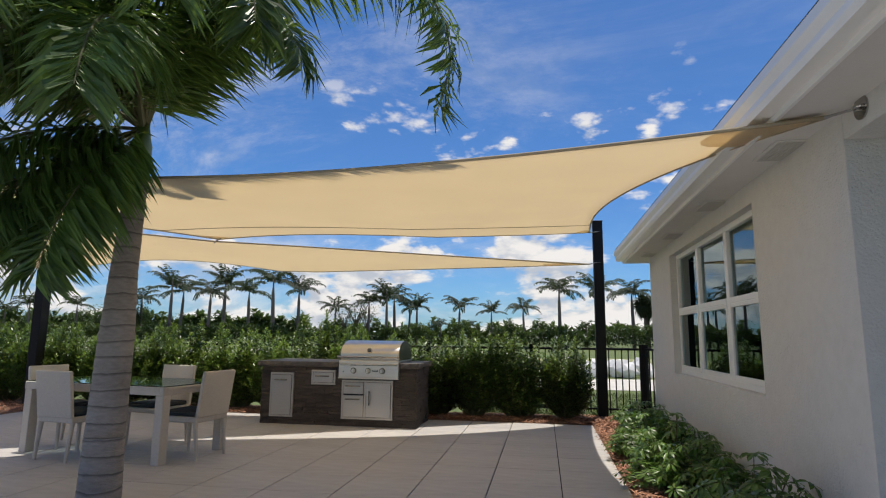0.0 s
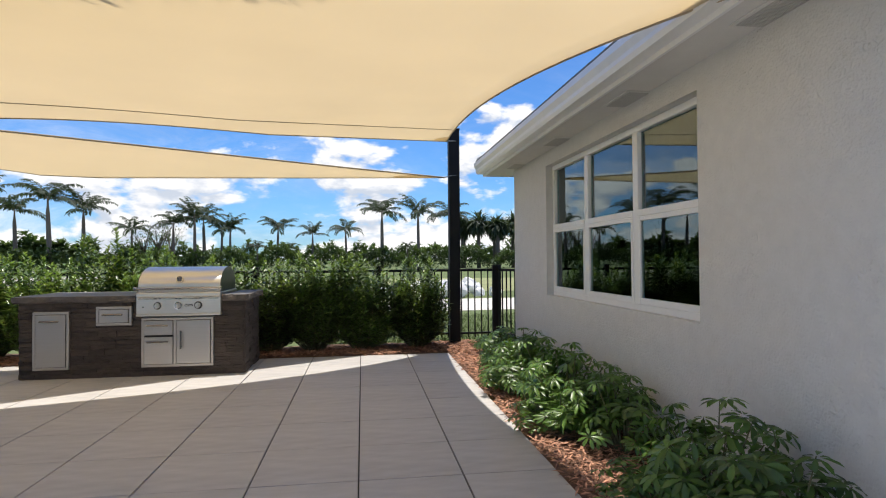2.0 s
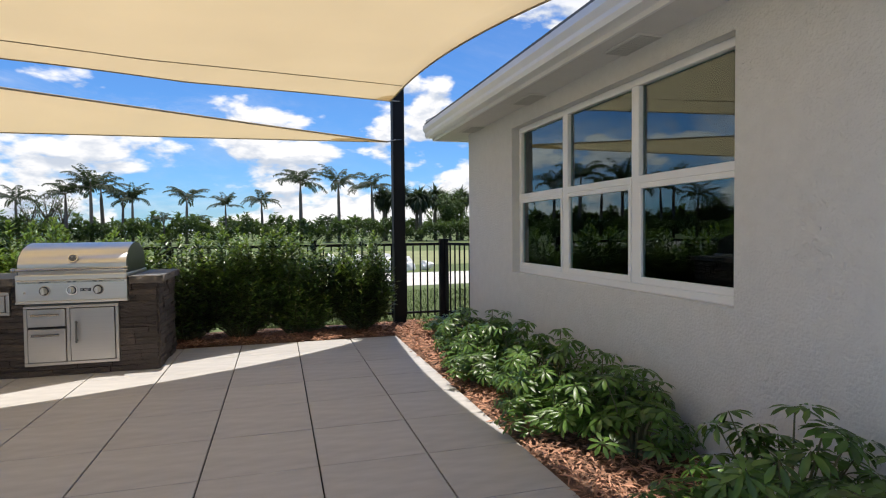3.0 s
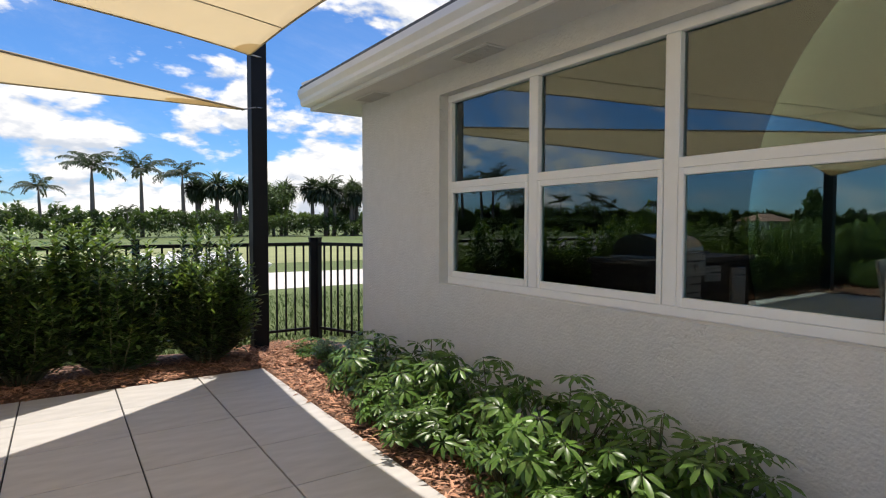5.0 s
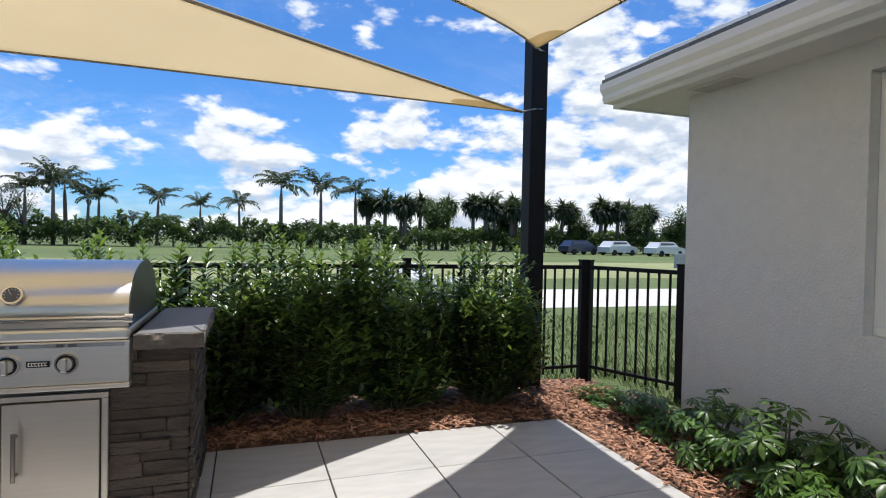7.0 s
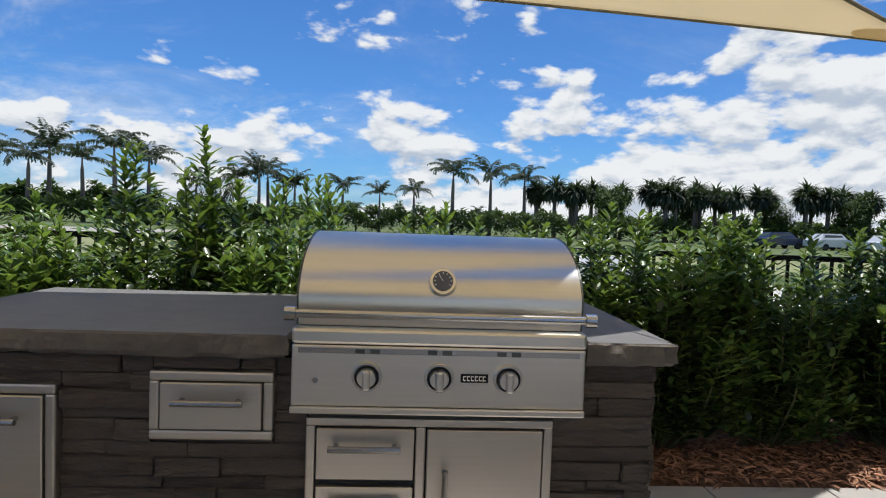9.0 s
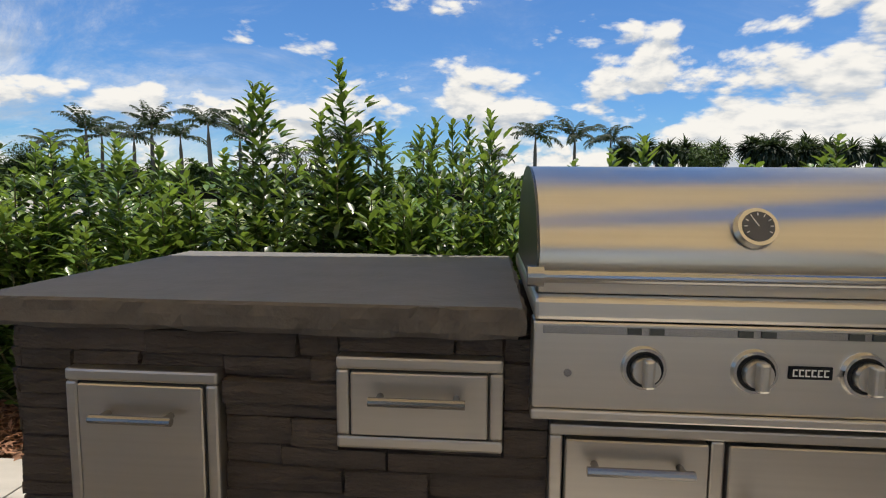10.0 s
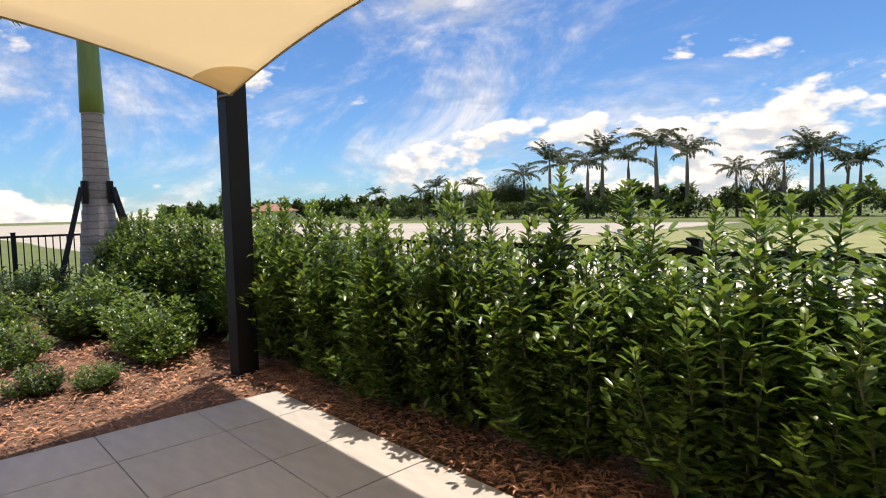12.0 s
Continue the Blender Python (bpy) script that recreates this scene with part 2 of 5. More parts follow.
M_STEEL2 = mat("steel_door", (0.53, 0.50, 0.46), 0.39, 1.0, grain=90, amount=0.06, aniso=0.4, stretch=(0.02, 1, 1))
M_BAR = mat("handle_steel", (0.30, 0.28, 0.26), 0.24, 1.0, amount=0.05)
M_BEZEL = mat("bezel_steel", (0.66, 0.65, 0.63), 0.10, 1.0, amount=0.03)
M_CHROME = mat("polished_steel", (0.46, 0.445, 0.42), 0.20, 1.0, amount=0.03)
M_GALV = mat("galvanised", (0.32, 0.32, 0.32), 0.45, 0.8, amount=0.15)
M_DARKSTEEL = mat("dark_steel", (0.10, 0.105, 0.10), 0.35, 0.7, amount=0.2)
M_STONE = mat("stacked_stone", (0.066, 0.052, 0.044), 0.85, grain=16, amount=0.35, big=2.0, bump=0.03, bump_scale=26, island=0.8, stretch=(0.5, 1, 1.6))
M_SLAB = mat("bluestone_slab", (0.165, 0.163, 0.166), 0.65, grain=10, amount=0.15, big=1.5, bump=0.002, bump_scale=40)
M_EDGE = mat("rock_faced_edge", (0.125, 0.108, 0.095), 0.85, grain=14, amount=0.3, bump=0.012, bump_scale=25)
M_WICKER = mat("pale_wicker", (0.52, 0.48, 0.43), 0.7, grain=60, amount=0.12, bump=0.002, bump_scale=160)
M_CUSHION = mat("charcoal_cushion", (0.035, 0.04, 0.045), 0.9, grain=50, amount=0.25)
M_GRASS = mat("lawn", (0.115, 0.148, 0.045), 0.95, grain=3, amount=0.3, big=0.12, bump=0.03, bump_scale=18)
M_BLADE = mat("grass_blade", (0.105, 0.15, 0.042), 0.7, amount=0.25, island=0.7)
M_SAND = mat("pale_sand", (0.58, 0.54, 0.47), 0.95, grain=2.5, amount=0.12, big=0.3, bump=0.02, bump_scale=9)
M_SAND2 = mat("grey_sand", (0.40, 0.37, 0.31), 0.95, grain=0.8, amount=0.2, big=0.1)
M_DRY = mat("dry_grass", (0.25, 0.26, 0.11), 0.95, grain=1.2, amount=0.25, big=0.15)
M_INSIDE = mat("room_plaster", (0.42, 0.42, 0.40), 0.9, amount=0.05)
M_CURTAIN = mat("sheer_curtain", (0.78, 0.80, 0.80), 0.9, amount=0.05, translucent=(0.5, (0.8, 0.85, 0.85)))
M_CLAY = mat("clay_roof", (0.30, 0.16, 0.11), 0.9, amount=0.2)
M_PAINT_W = mat("car_white", (0.60, 0.61, 0.62), 0.3, coat=0.6, amount=0.03)
M_PAINT_B = mat("car_blue", (0.02, 0.03, 0.07), 0.3, coat=0.6, amount=0.05)
M_TYRE = mat("tyre", (0.02, 0.02, 0.02), 0.85)
M_VENT = mat("vent_paint", (0.47, 0.46, 0.44), 0.7, amount=0.06)
M_GREYWALL = mat("grey_panel", (0.33, 0.35, 0.37), 0.7, amount=0.1)
M_DIAL = mat("dial_face", (0.10, 0.10, 0.11), 0.4)
M_ROCK = mat("pale_rock", (0.72, 0.70, 0.66), 0.9, amount=0.2, island=0.4)


def glass_mat(name, tint_col, gloss):
    m = bpy.data.materials.new(name)
    m.use_nodes = True
    n, l = m.node_tree.nodes, m.node_tree.links
    n.remove(n["Principled BSDF"])
    tr = n.new("ShaderNodeBsdfTransparent"); tr.inputs[0].default_value = (*tint_col, 1)
    gl = n.new("ShaderNodeBsdfGlossy"); gl.inputs["Roughness"].default_value = 0.004
    gl.inputs["Color"].default_value = (0.80, 0.93, 0.94, 1)
    fr = n.new("ShaderNodeFresnel"); fr.inputs["IOR"].default_value = gloss
    mx = n.new("ShaderNodeMixShader")
    l.new(fr.outputs[0], mx.inputs[0]); l.new(tr.outputs[0], mx.inputs[1]); l.new(gl.outputs[0], mx.inputs[2])
    l.new(mx.outputs[0], n["Material Output"].inputs["Surface"])
    return m


M_GLASS = glass_mat("window_glass", (0.60, 0.70, 0.68), 2.15)
M_TABLEGLASS = glass_mat("table_glass", (0.75, 0.85, 0.82), 1.7)


# ---- building helpers ----
def finish(bm, name, material, smooth=False):
    bmesh.ops.recalc_face_normals(bm, faces=bm.faces)
    me = bpy.data.meshes.new(name)
    bm.to_mesh(me)
    bm.free()
    me.materials.append(material)
    if smooth:
        me.polygons.foreach_set("use_smooth", [True] * len(me.polygons))
    return me


def part(name, bm, material, parent, label="", smooth=False):
    """One mesh object under a thing or part."""
    ob = new(name, finish(bm, name, material, smooth))
    ob.parent = parent
    if label:
        ob["label"] = label
    return ob


def solid(name, bm, material, label, category, kind="", group="", smooth=False):
    """One mesh object of its own."""
    return tagged(new(name, finish(bm, name, material, smooth)), label, category, group, kind)


def thing(name, at, label, category, group="", kind="", rz=0.0):
    ob = new(name)
    ob.matrix_basis = pose(*at, 0, 0, rz)
    ob.empty_display_size = 0.1
    return tagged(ob, label, category, group, kind)


def box(bm, x0, x1, y0, y1, z0, z1, bevel=0.0, seg=1):
    m = Matrix.LocRotScale(((x0 + x1) / 2, (y0 + y1) / 2, (z0 + z1) / 2), None, (abs(x1 - x0), abs(y1 - y0), abs(z1 - z0)))
    g = bmesh.ops.create_cube(bm, size=1, matrix=m)
    if bevel:
        es = list({e for v in g["verts"] for e in v.link_edges})
        bmesh.ops.bevel(bm, geom=es, offset=bevel, segments=seg, affect="EDGES", profile=0.5)
    return bm


def tube(bm, p0, p1, r0, r1=None, seg=10, caps=True):
    p0, p1 = Vector(p0), Vector(p1)
    r1 = r0 if r1 is None else r1
    q = (p1 - p0).to_track_quat("Z", "Y")
    ring = []
    for p, r in ((p0, r0), (p1, r1)):
        ring.append([bm.verts.new(p + q @ Vector((r * math.cos(a), r * math.sin(a), 0)))
                     for a in (2 * math.pi * i / seg for i in range(seg))])
    for i in range(seg):
        j = (i + 1) % seg
        bm.faces.new((ring[0][i], ring[0][j], ring[1][j], ring[1][i]))
    if caps:
        bm.faces.new(ring[0][::-1]); bm.faces.new(ring[1])
    return bm


def path_tube(bm, pts, radii, seg=8):
    """A bent tube through points with a radius at each."""
    rings = []
    for i, p in enumerate(pts):
        a, b = pts[max(0, i - 1)], pts[min(len(pts) - 1, i + 1)]
        q = (Vector(b) - Vector(a)).to_track_quat("Z", "Y")
        rings.append([bm.verts.new(Vector(p) + q @ Vector((radii[i] * math.cos(t), radii[i] * math.sin(t), 0)))
                      for t in (2 * math.pi * k / seg for k in range(seg))])
    for r, s in zip(rings, rings[1:]):
        for i in range(seg):
            j = (i + 1) % seg
            bm.faces.new((r[i], r[j], s[j], s[i]))
    bm.faces.new(rings[0][::-1]); bm.faces.new(rings[-1])
    return bm


def B():
    return bmesh.new()


class Leaves:
    """Gathers many small folded leaves into one mesh."""
    def __init__(self, full=False):
        self.v, self.f, self.full = [], [], full

    def add(self, base, along, up, length, width, fold=0.25, droop=0.15):
        along = along.normalized()
        side = along.cross(up)
        if side.length < 1e-4:
            side = along.cross(Vector((1, 0.1, 0)))
        side.normalize()
        nrm = side.cross(along)
        k = len(self.v)
        tip = base + along * length - nrm * length * droop
        w = width / 2
        if self.full:
            m1 = base + along * length * 0.36
            m2 = base + along * length * 0.72 - nrm * length * droop * 0.4
            u1, u2 = nrm * w * fold * 0.8, nrm * w * fold * 0.9
            self.v += [base, m1 + side * w * 0.82 + u1, m1, m1 - side * w * 0.82 + u1, m2 + side * w * 0.86 + u2, m2, m2 - side * w * 0.86 + u2, tip]
            self.f += [(k, k + 2, k + 1), (k, k + 3, k + 2), (k + 1, k + 2, k + 5, k + 4), (k + 2, k + 3, k + 6, k + 5), (k + 4, k + 5, k + 7), (k + 5, k + 6, k + 7)]
            return
        mid = base + along * length * 0.52
        self.v += [base, mid + side * w + nrm * w * fold, mid - side * w + nrm * w * fold, tip, mid]
        self.f += [(k, k + 4, k + 1), (k, k + 2, k + 4), (k + 1, k + 4, k + 3), (k + 4, k + 2, k + 3)]

    def mesh(self, name, material):
        me = bpy.data.meshes.new(name)
        me.from_pydata([tuple(p) for p in self.v], [], self.f)
        me.materials.append(material)
        if self.full:
            me.polygons.foreach_set("use_smooth", [True] * len(me.polygons))
        return me


def leaves_part(name, lv, material, parent, label=""):
    ob = new(name, lv.mesh(name, material))
    ob.parent = parent
    if label:
        ob["label"] = label
    return ob


rnd = random.Random(7)

# ---- ground, patio base, beds ----
gb = B()
xs = [-900, -300, -120, -60, -30, -14, -6, 0, 6, 14, 30, 60, 120, 300, 900]
ys = [-400, -60, -20, 1.1, 5, 8, 12, 18, 26, 36, 50, 80, 140, 300, 1500]
gv = [[gb.verts.new((x, y, -0.05)) for x in xs] for y in ys]
for r, s in zip(gv, gv[1:]):
    for i in range(len(xs) - 1):
        gb.faces.new((r[i], r[i + 1], s[i + 1], s[i]))
solid("ground", gb, M_GRASS, "green lawn ground reaching to the horizon", "ground", "structure")


def strip(name, pts_near, pts_far, z, material, label, category):
    b = B()
    a = [b.verts.new((*p, z)) for p in pts_near]
    c = [b.verts.new((*p, z)) for p in pts_far]
    for i in range(len(a) - 1):
        b.faces.new((a[i], a[i + 1], c[i + 1], c[i]))
    return solid(name, b, material, label, category, "structure")


def wavy(y, amp, seed, x0=-260, x1=220, step=4):
    return [(x, y + amp * (noise.noise(Vector((x * 0.11, seed, 0))) + 0.4 * noise.noise(Vector((x * 0.5, seed, 3))))) for x in range(x0, x1, step)]


strip("road", wavy(6.5, 0.4, 1.0, -40), wavy(10.6, 0.6, 5.0, -40), -0.042, M_SAND, "white crushed shell path across the lawn", "path")
strip("ground_dry", wavy(15, 1.2, 9.0), wavy(30, 2.5, 12.0), -0.040, M_DRY, "strip of dry yellow grass", "grass")
strip("ground_sand", wavy(3.5, 0.5, 19.0, -260, -16), wavy(44, 3.0, 22.0, -260, -16), -0.036, M_SAND2, "bare pale sand field", "sand")

# bark bed: one slab under the planting, framing the patio
PX0, PX1, TILE = -8.455, 0.56, 0.61
bb = B()
NX, NY = 90, 80
bed = {}
for i in range(NX + 1):
    for j in range(NY + 1):
        x, y = -16.0 + i * (17.6 / NX), -10.0 + j * (11.15 / NY)
        inside = PX0 < x < PX1 and y < 0
        h = -0.015 + 0.03 * noise.noise(Vector((x * 1.7, y * 1.7, 0))) + 0.012 * noise.noise(Vector((x * 9, y * 9, 2)))
        edge = min(abs(y), abs(x - PX1) if y < 0 else 9, abs(x - PX0) if y < 0 else 9)
        h = min(h, 0.02 * edge / 0.2 - 0.02) if edge < 0.3 else h
        bed[i, j] = bb.verts.new((x, y, -0.04 if inside else h))
for i in range(NX):
    for j in range(NY):
        bb.faces.new((bed[i, j], bed[i + 1, j], bed[i + 1, j + 1], bed[i, j + 1]))
solid("ground_bed", bb, M_MULCH_BED, "dark soil of the bark-mulched planting bed", "soil", "structure", smooth=True)

# bark chips
chips = Leaves()
def chip_area(x0, x1, y0, y1, count):
    for _ in range(count):
        x, y = rnd.uniform(x0, x1), rnd.uniform(y0, y1)
        if PX0 - 0.01 < x < PX1 + 0.01 and y < 0.01:
            continue
        a = rnd.uniform(0, 6.28)
        d = Vector((math.cos(a), math.sin(a), rnd.uniform(-0.25, 0.35)))
        chips.add(Vector((x, y, 0.004 + rnd.random() * 0.03)), d, Vector((rnd.uniform(-.5, .5), rnd.uniform(-.5, .5), 1)),
                  rnd.uniform(0.03, 0.095), rnd.uniform(0.008, 0.022), 0.4, 0.05)
chip_area(-9.2, 1.38, 0.0, 0.75, 17000)
chip_area(0.3, 1.38, -6.0, 1.0, 13000)
chip_area(-15, -8.4, -3.5, 1.0, 22000)
tagged(new("bark_mulch", chips.mesh("bark_mulch", M_MULCH)), "reddish brown shredded bark mulch on the beds", "mulch", "", "stuff")

floor = thing("floor", (0, 0, 0), "grey porcelain pavers laid in a square grid", "patio floor", kind="structure")
fb = B()
box(fb, PX0 + 0.004, PX1 - 0.004, -13, -0.004, -0.045, -0.012)
box(fb, PX1 - 0.004, 6.0, -13, -6.05, -0.045, -0.006)
part("joint_bed", fb, M_GROUT_GAP, floor, "dark sanded joints")

# ---- house ----
WX, WT = 1.40, 0.22          # outer face of the window wall, its thickness
CORNER, RETURN = -0.34, -5.78
SOFF = 2.42
WY0, WY1, WZ0, WZ1 = -4.45, -1.635, 0.868, 2.265
hb = B()
for y0, y1, z0, z1 in ((RETURN, WY0, -0.05, SOFF + 0.08), (WY1, CORNER, -0.05, SOFF + 0.08), (WY0, WY1, -0.05, WZ0), (WY0, WY1, WZ1, SOFF + 0.08)):
    box(hb, WX, WX + WT, y0, y1, z0, z1)
bmesh.ops.remove_doubles(hb, verts=hb.verts, dist=0.0005)
solid("wall_west", hb, M_STUCCO, "off-white textured stucco house wall with a wide window opening", "wall", "structure")
hb = B(); box(hb, WX + WT, 9.0, CORNER - WT, CORNER, -0.05, SOFF + 0.08)
solid("wall_north", hb, M_STUCCO, "off-white stucco end wall of the house", "wall", "structure")
hb = B()
box(hb, WX + WT, 2.15, RETURN, RETURN + WT, -0.05, SOFF + 0.08)
box(hb, 3.05, 6.0, RETURN, RETURN + WT, -0.05, SOFF + 0.08)
box(hb, 2.15, 3.05, RETURN, RETURN + WT, 2.1, SOFF + 0.08)
solid("wall_return", hb, M_STUCCO, "off-white stucco wall under the covered porch", "wall", "structure")
hb = B(); box(hb, 2.15, 3.05, RETURN + 0.1, RETURN + 0.14, 0.0, 2.1, 0.004)
for z0, z1 in ((0.25, 0.95), (1.1, 1.9)):
    box(hb, 2.3, 2.9, RETURN + 0.09, RETURN + 0.1, z0, z1, 0.003)
solid("door_1", hb, M_DARKSTEEL, "closed dark panelled door in the porch wall", "door", "structure")
hb = B(); box(hb, 6.0, 6.22, -13, RETURN + WT, -0.05, SOFF + 0.08)
solid("wall_porch", hb, M_STUCCO, "off-white stucco back wall of the porch", "wall", "structure")
hb = B(); box(hb, WX, WX + 0.3, -13, RETURN - 0.002, 2.28, SOFF + 0.08, 0.004)
solid("porch_beam", hb, M_STUCCO, "stuccoed beam along the porch edge", "beam", "structure")
hb = B(); box(hb, WX + 0.3, 6.0, -13, RETURN, 2.40, 2.45)
solid("ceiling", hb, M_SOFFIT, "smooth off-white porch ceiling", "ceiling", "structure")
hb = B()
box(hb, WX + 0.002, WX + 0.3, -12.6, -12.3, 0, 2.28, 0.004)
solid("porch_column", hb, M_STUCCO, "square stucco porch column", "column", "structure")

# room behind the window
hb = B()
box(hb, 5.4, 5.5, RETURN + WT, CORNER - WT, 0, 2.47)
solid("wall_room", hb, M_INSIDE, "grey plaster back wall of the room", "wall", "structure")
hb = B(); box(hb, WX + WT, 5.4, RETURN + WT, CORNER - WT, -0.05, 0.0)
solid("floor_room", hb, M_SLAB, "grey floor inside the room", "floor", "structure")
hb = B(); box(hb, WX + WT, 5.4, RETURN + WT, CORNER - WT, 2.43, 2.47)
solid("ceiling_room", hb, M_INSIDE, "plaster ceiling inside the room", "ceiling", "structure")

cu = B()
prev = None
for i in range(61):
    y = -2.08 + i * 0.36 / 60
    x = WX + 0.36 + 0.028 * math.sin(i * 0.9)
    cur = (cu.verts.new((x, y, 0.02)), cu.verts.new((x, y, 2.38)))
    if prev:
        cu.faces.new((prev[0], cur[0], cur[1], prev[1]))
    prev = cur
cur_ob = solid("curtain", cu, M_CURTAIN, "sheer white curtain hanging drawn beside the window", "curtain", smooth=True)
sm = cur_ob.modifiers.new("thick", "SOLIDIFY"); sm.thickness = 0.003

# window
win = thing("window_1", (WX + 0.075, 0, 0), "white-framed window of three single-hung sashes with tinted panes", "window", kind="structure")
wf = B()
FR = 0.05
box(wf, 0, 0.07, WY0, WY1, WZ0, WZ0 + FR, 0.004); box(wf, 0, 0.07, WY0, WY1, WZ1 - FR, WZ1, 0.004)
cols = [WY0, -3.515, -2.56, WY1]
for k, y in enumerate(cols):
    w = 0.045 if k in (0, 3) else 0.04
    a, b_ = (y, y + w) if k == 0 else (y - w, y) if k == 3 else (y - w, y + w)
    box(wf, 0.001, 0.069, a, b_, WZ0 + FR, WZ1 - FR, 0.004)
part("window_frame", wf, M_WHITE, win)
for a, b_ in zip(cols, cols[1:]):
    a2, b2 = a + 0.043, b_ - 0.043
    s = B()
    box(s, -0.006, 0.05, a2, b2, 1.575, 1.625, 0.003)
    part("meeting_rail", s, M_WHITE, win)
    s = B()
    for q in ((a2, a2 + 0.028, WZ0 + FR, 1.575), (b2 - 0.028, b2, WZ0 + FR, 1.575), (a2 + 0.028, b2 - 0.028, WZ0 + FR, WZ0 + FR + 0.045), (a2 + 0.028, b2 - 0.028, 1.54, 1.575)):
        box(s, -0.004, 0.03, *q, 0.003)
    part("sash", s, M_WHITE, win)
    for z0, z1, x, e in ((WZ0 + FR + 0.04, 1.545, 0.012, 0.024), (1.62, WZ1 - FR + 0.004, 0.035, 0.0)):
        g = B()
        box(g, x, x + 0.004, a2 + e - 0.003, b2 - e + 0.003, z0, z1)
        p = part("pane", g, M_GLASS, win, "grey-tinted reflective glass")
s = B(); box(s, -0.07, 0.0, WY0 - 0.02, WY1 + 0.02, WZ0 - 0.03, WZ0 - 0.002, 0.004)
part("window_sill", s, M_STUCCO, win)

# roof, soffit, gutter
EAVE, END = 1.09, 0.16
RZ = SOFF + 0.155
rb = B()
SL = 0.48
pts = [(EAVE - 0.03, END + 0.03, RZ), (11, END + 0.03, RZ), (EAVE - 0.03, -14, RZ), (5.2, -4.2, RZ + SL * 4.2), (5.2, -14, RZ + SL * 4.2), (11, -4.2, RZ + SL * 4.2)]
v = [rb.verts.new(p) for p in pts]
rb.faces.new((v[0], v[3], v[4], v[2])); rb.faces.new((v[0], v[1], v[5], v[3])); rb.faces.new((v[3], v[5], v[4]))
roof = thing("roof", (0, 0, 0), "dark grey shingled hip roof with pale hip caps", "roof", kind="structure")
rp = part("deck", rb, M_ROOF, roof)
so = rp.modifiers.new("thick", "SOLIDIFY"); so.thickness, so.offset = 0.04, -1
# shingle courses along the eaves
course = B()
for k in range(14):
    d = k * 0.14
    z = RZ + 0.035 + SL * d
    y = -13.9
    while y < END + 0.02 - d:
        w = 0.32
        box(course, EAVE - (0.10 if k == 0 else 0.045) + d, EAVE + 0.12 + d, y, min(y + w - 0.008, END + 0.03 - d), z - (0.03 if k == 0 else 0.012) + rnd.uniform(0, .004), z + (0.018 if k == 0 else 0.014))
        y += w
part("shingles", course, M_ROOF, roof)
cap = B()
for k in range(18):
    p = Vector((EAVE - 0.03, END + 0.03, RZ + 0.035)).lerp(Vector((5.2, -4.2, RZ + 0.06 + SL * 4.2)), k / 18)
    q = Vector((EAVE - 0.03, END + 0.03, RZ + 0.035)).lerp(Vector((5.2, -4.2, RZ + 0.06 + SL * 4.2)), (k + 1.15) / 18)
    tube(cap, p, q, 0.085, 0.07, 8)
part("hip_cap", cap, M_GREYWALL, roof, "pale grey hip cap tiles")
sb = B()
box(sb, EAVE + 0.02, WX, -14, END - 0.02, SOFF, SOFF + 0.02)
box(sb, WX, 9.4, CORNER, END - 0.02, SOFF, SOFF + 0.02)
solid("soffit", sb, M_SOFFIT, "off-white textured soffit under the eaves", "soffit", "structure")
vent = thing("soffit_vent", (EAVE + 0.24, -0.7, SOFF - 0.008), "rectangular louvred soffit vent painted off-white", "vent", "soffit vents")
q = B(); box(q, -0.1, 0.1, -0.2, 0.2, 0, 0.008, 0.002)
part("frame", q, M_SOFFIT, vent)
for k in range(7):
    q = B(); box(q, -0.075 + k * 0.022, -0.06 + k * 0.022, -0.18, 0.18, -0.004, 0.0)
    part("slat", q, M_VENT, vent)
for y in (-2.2, -3.7, -5.2, -6.7):
    copy_thing(vent, pose(EAVE + 0.24, y, SOFF - 0.008))


def gutter_profile(b, p0, p1, out):
    prof = [(0.0, 0.0), (0.085, 0.0), (0.10, 0.03), (0.10, 0.06), (0.125, 0.10), (0.125, 0.15), (0.11, 0.15), (0.0, 0.15)]
    rings = [[b.verts.new(Vector(p) + Vector((out[0] * u, out[1] * u, w))) for u, w in prof] for p in (p0, p1)]
    n = len(prof)
    for i in range(n):
        j = (i + 1) % n
        b.faces.new((rings[0][i], rings[0][j], rings[1][j], rings[1][i]))
    b.faces.new(rings[0]); b.faces.new(rings[1][::-1])


fbm = B()
box(fbm, EAVE, EAVE + 0.022, -14, END, SOFF - 0.012, RZ - 0.01, 0.002)
box(fbm, EAVE + 0.022, 9.4, END - 0.022, END, SOFF - 0.012, RZ - 0.01, 0.002)
solid("fascia", fbm, M_WHITE, "white painted fascia board", "fascia", "structure")
gt = B()
gutter_profile(gt, (EAVE, -14, SOFF + 0.02), (EAVE, END + 0.0, SOFF + 0.02), (-1, 0))
solid("gutter", gt, M_WHITE, "white aluminium box gutter along the eaves", "gutter", "structure")

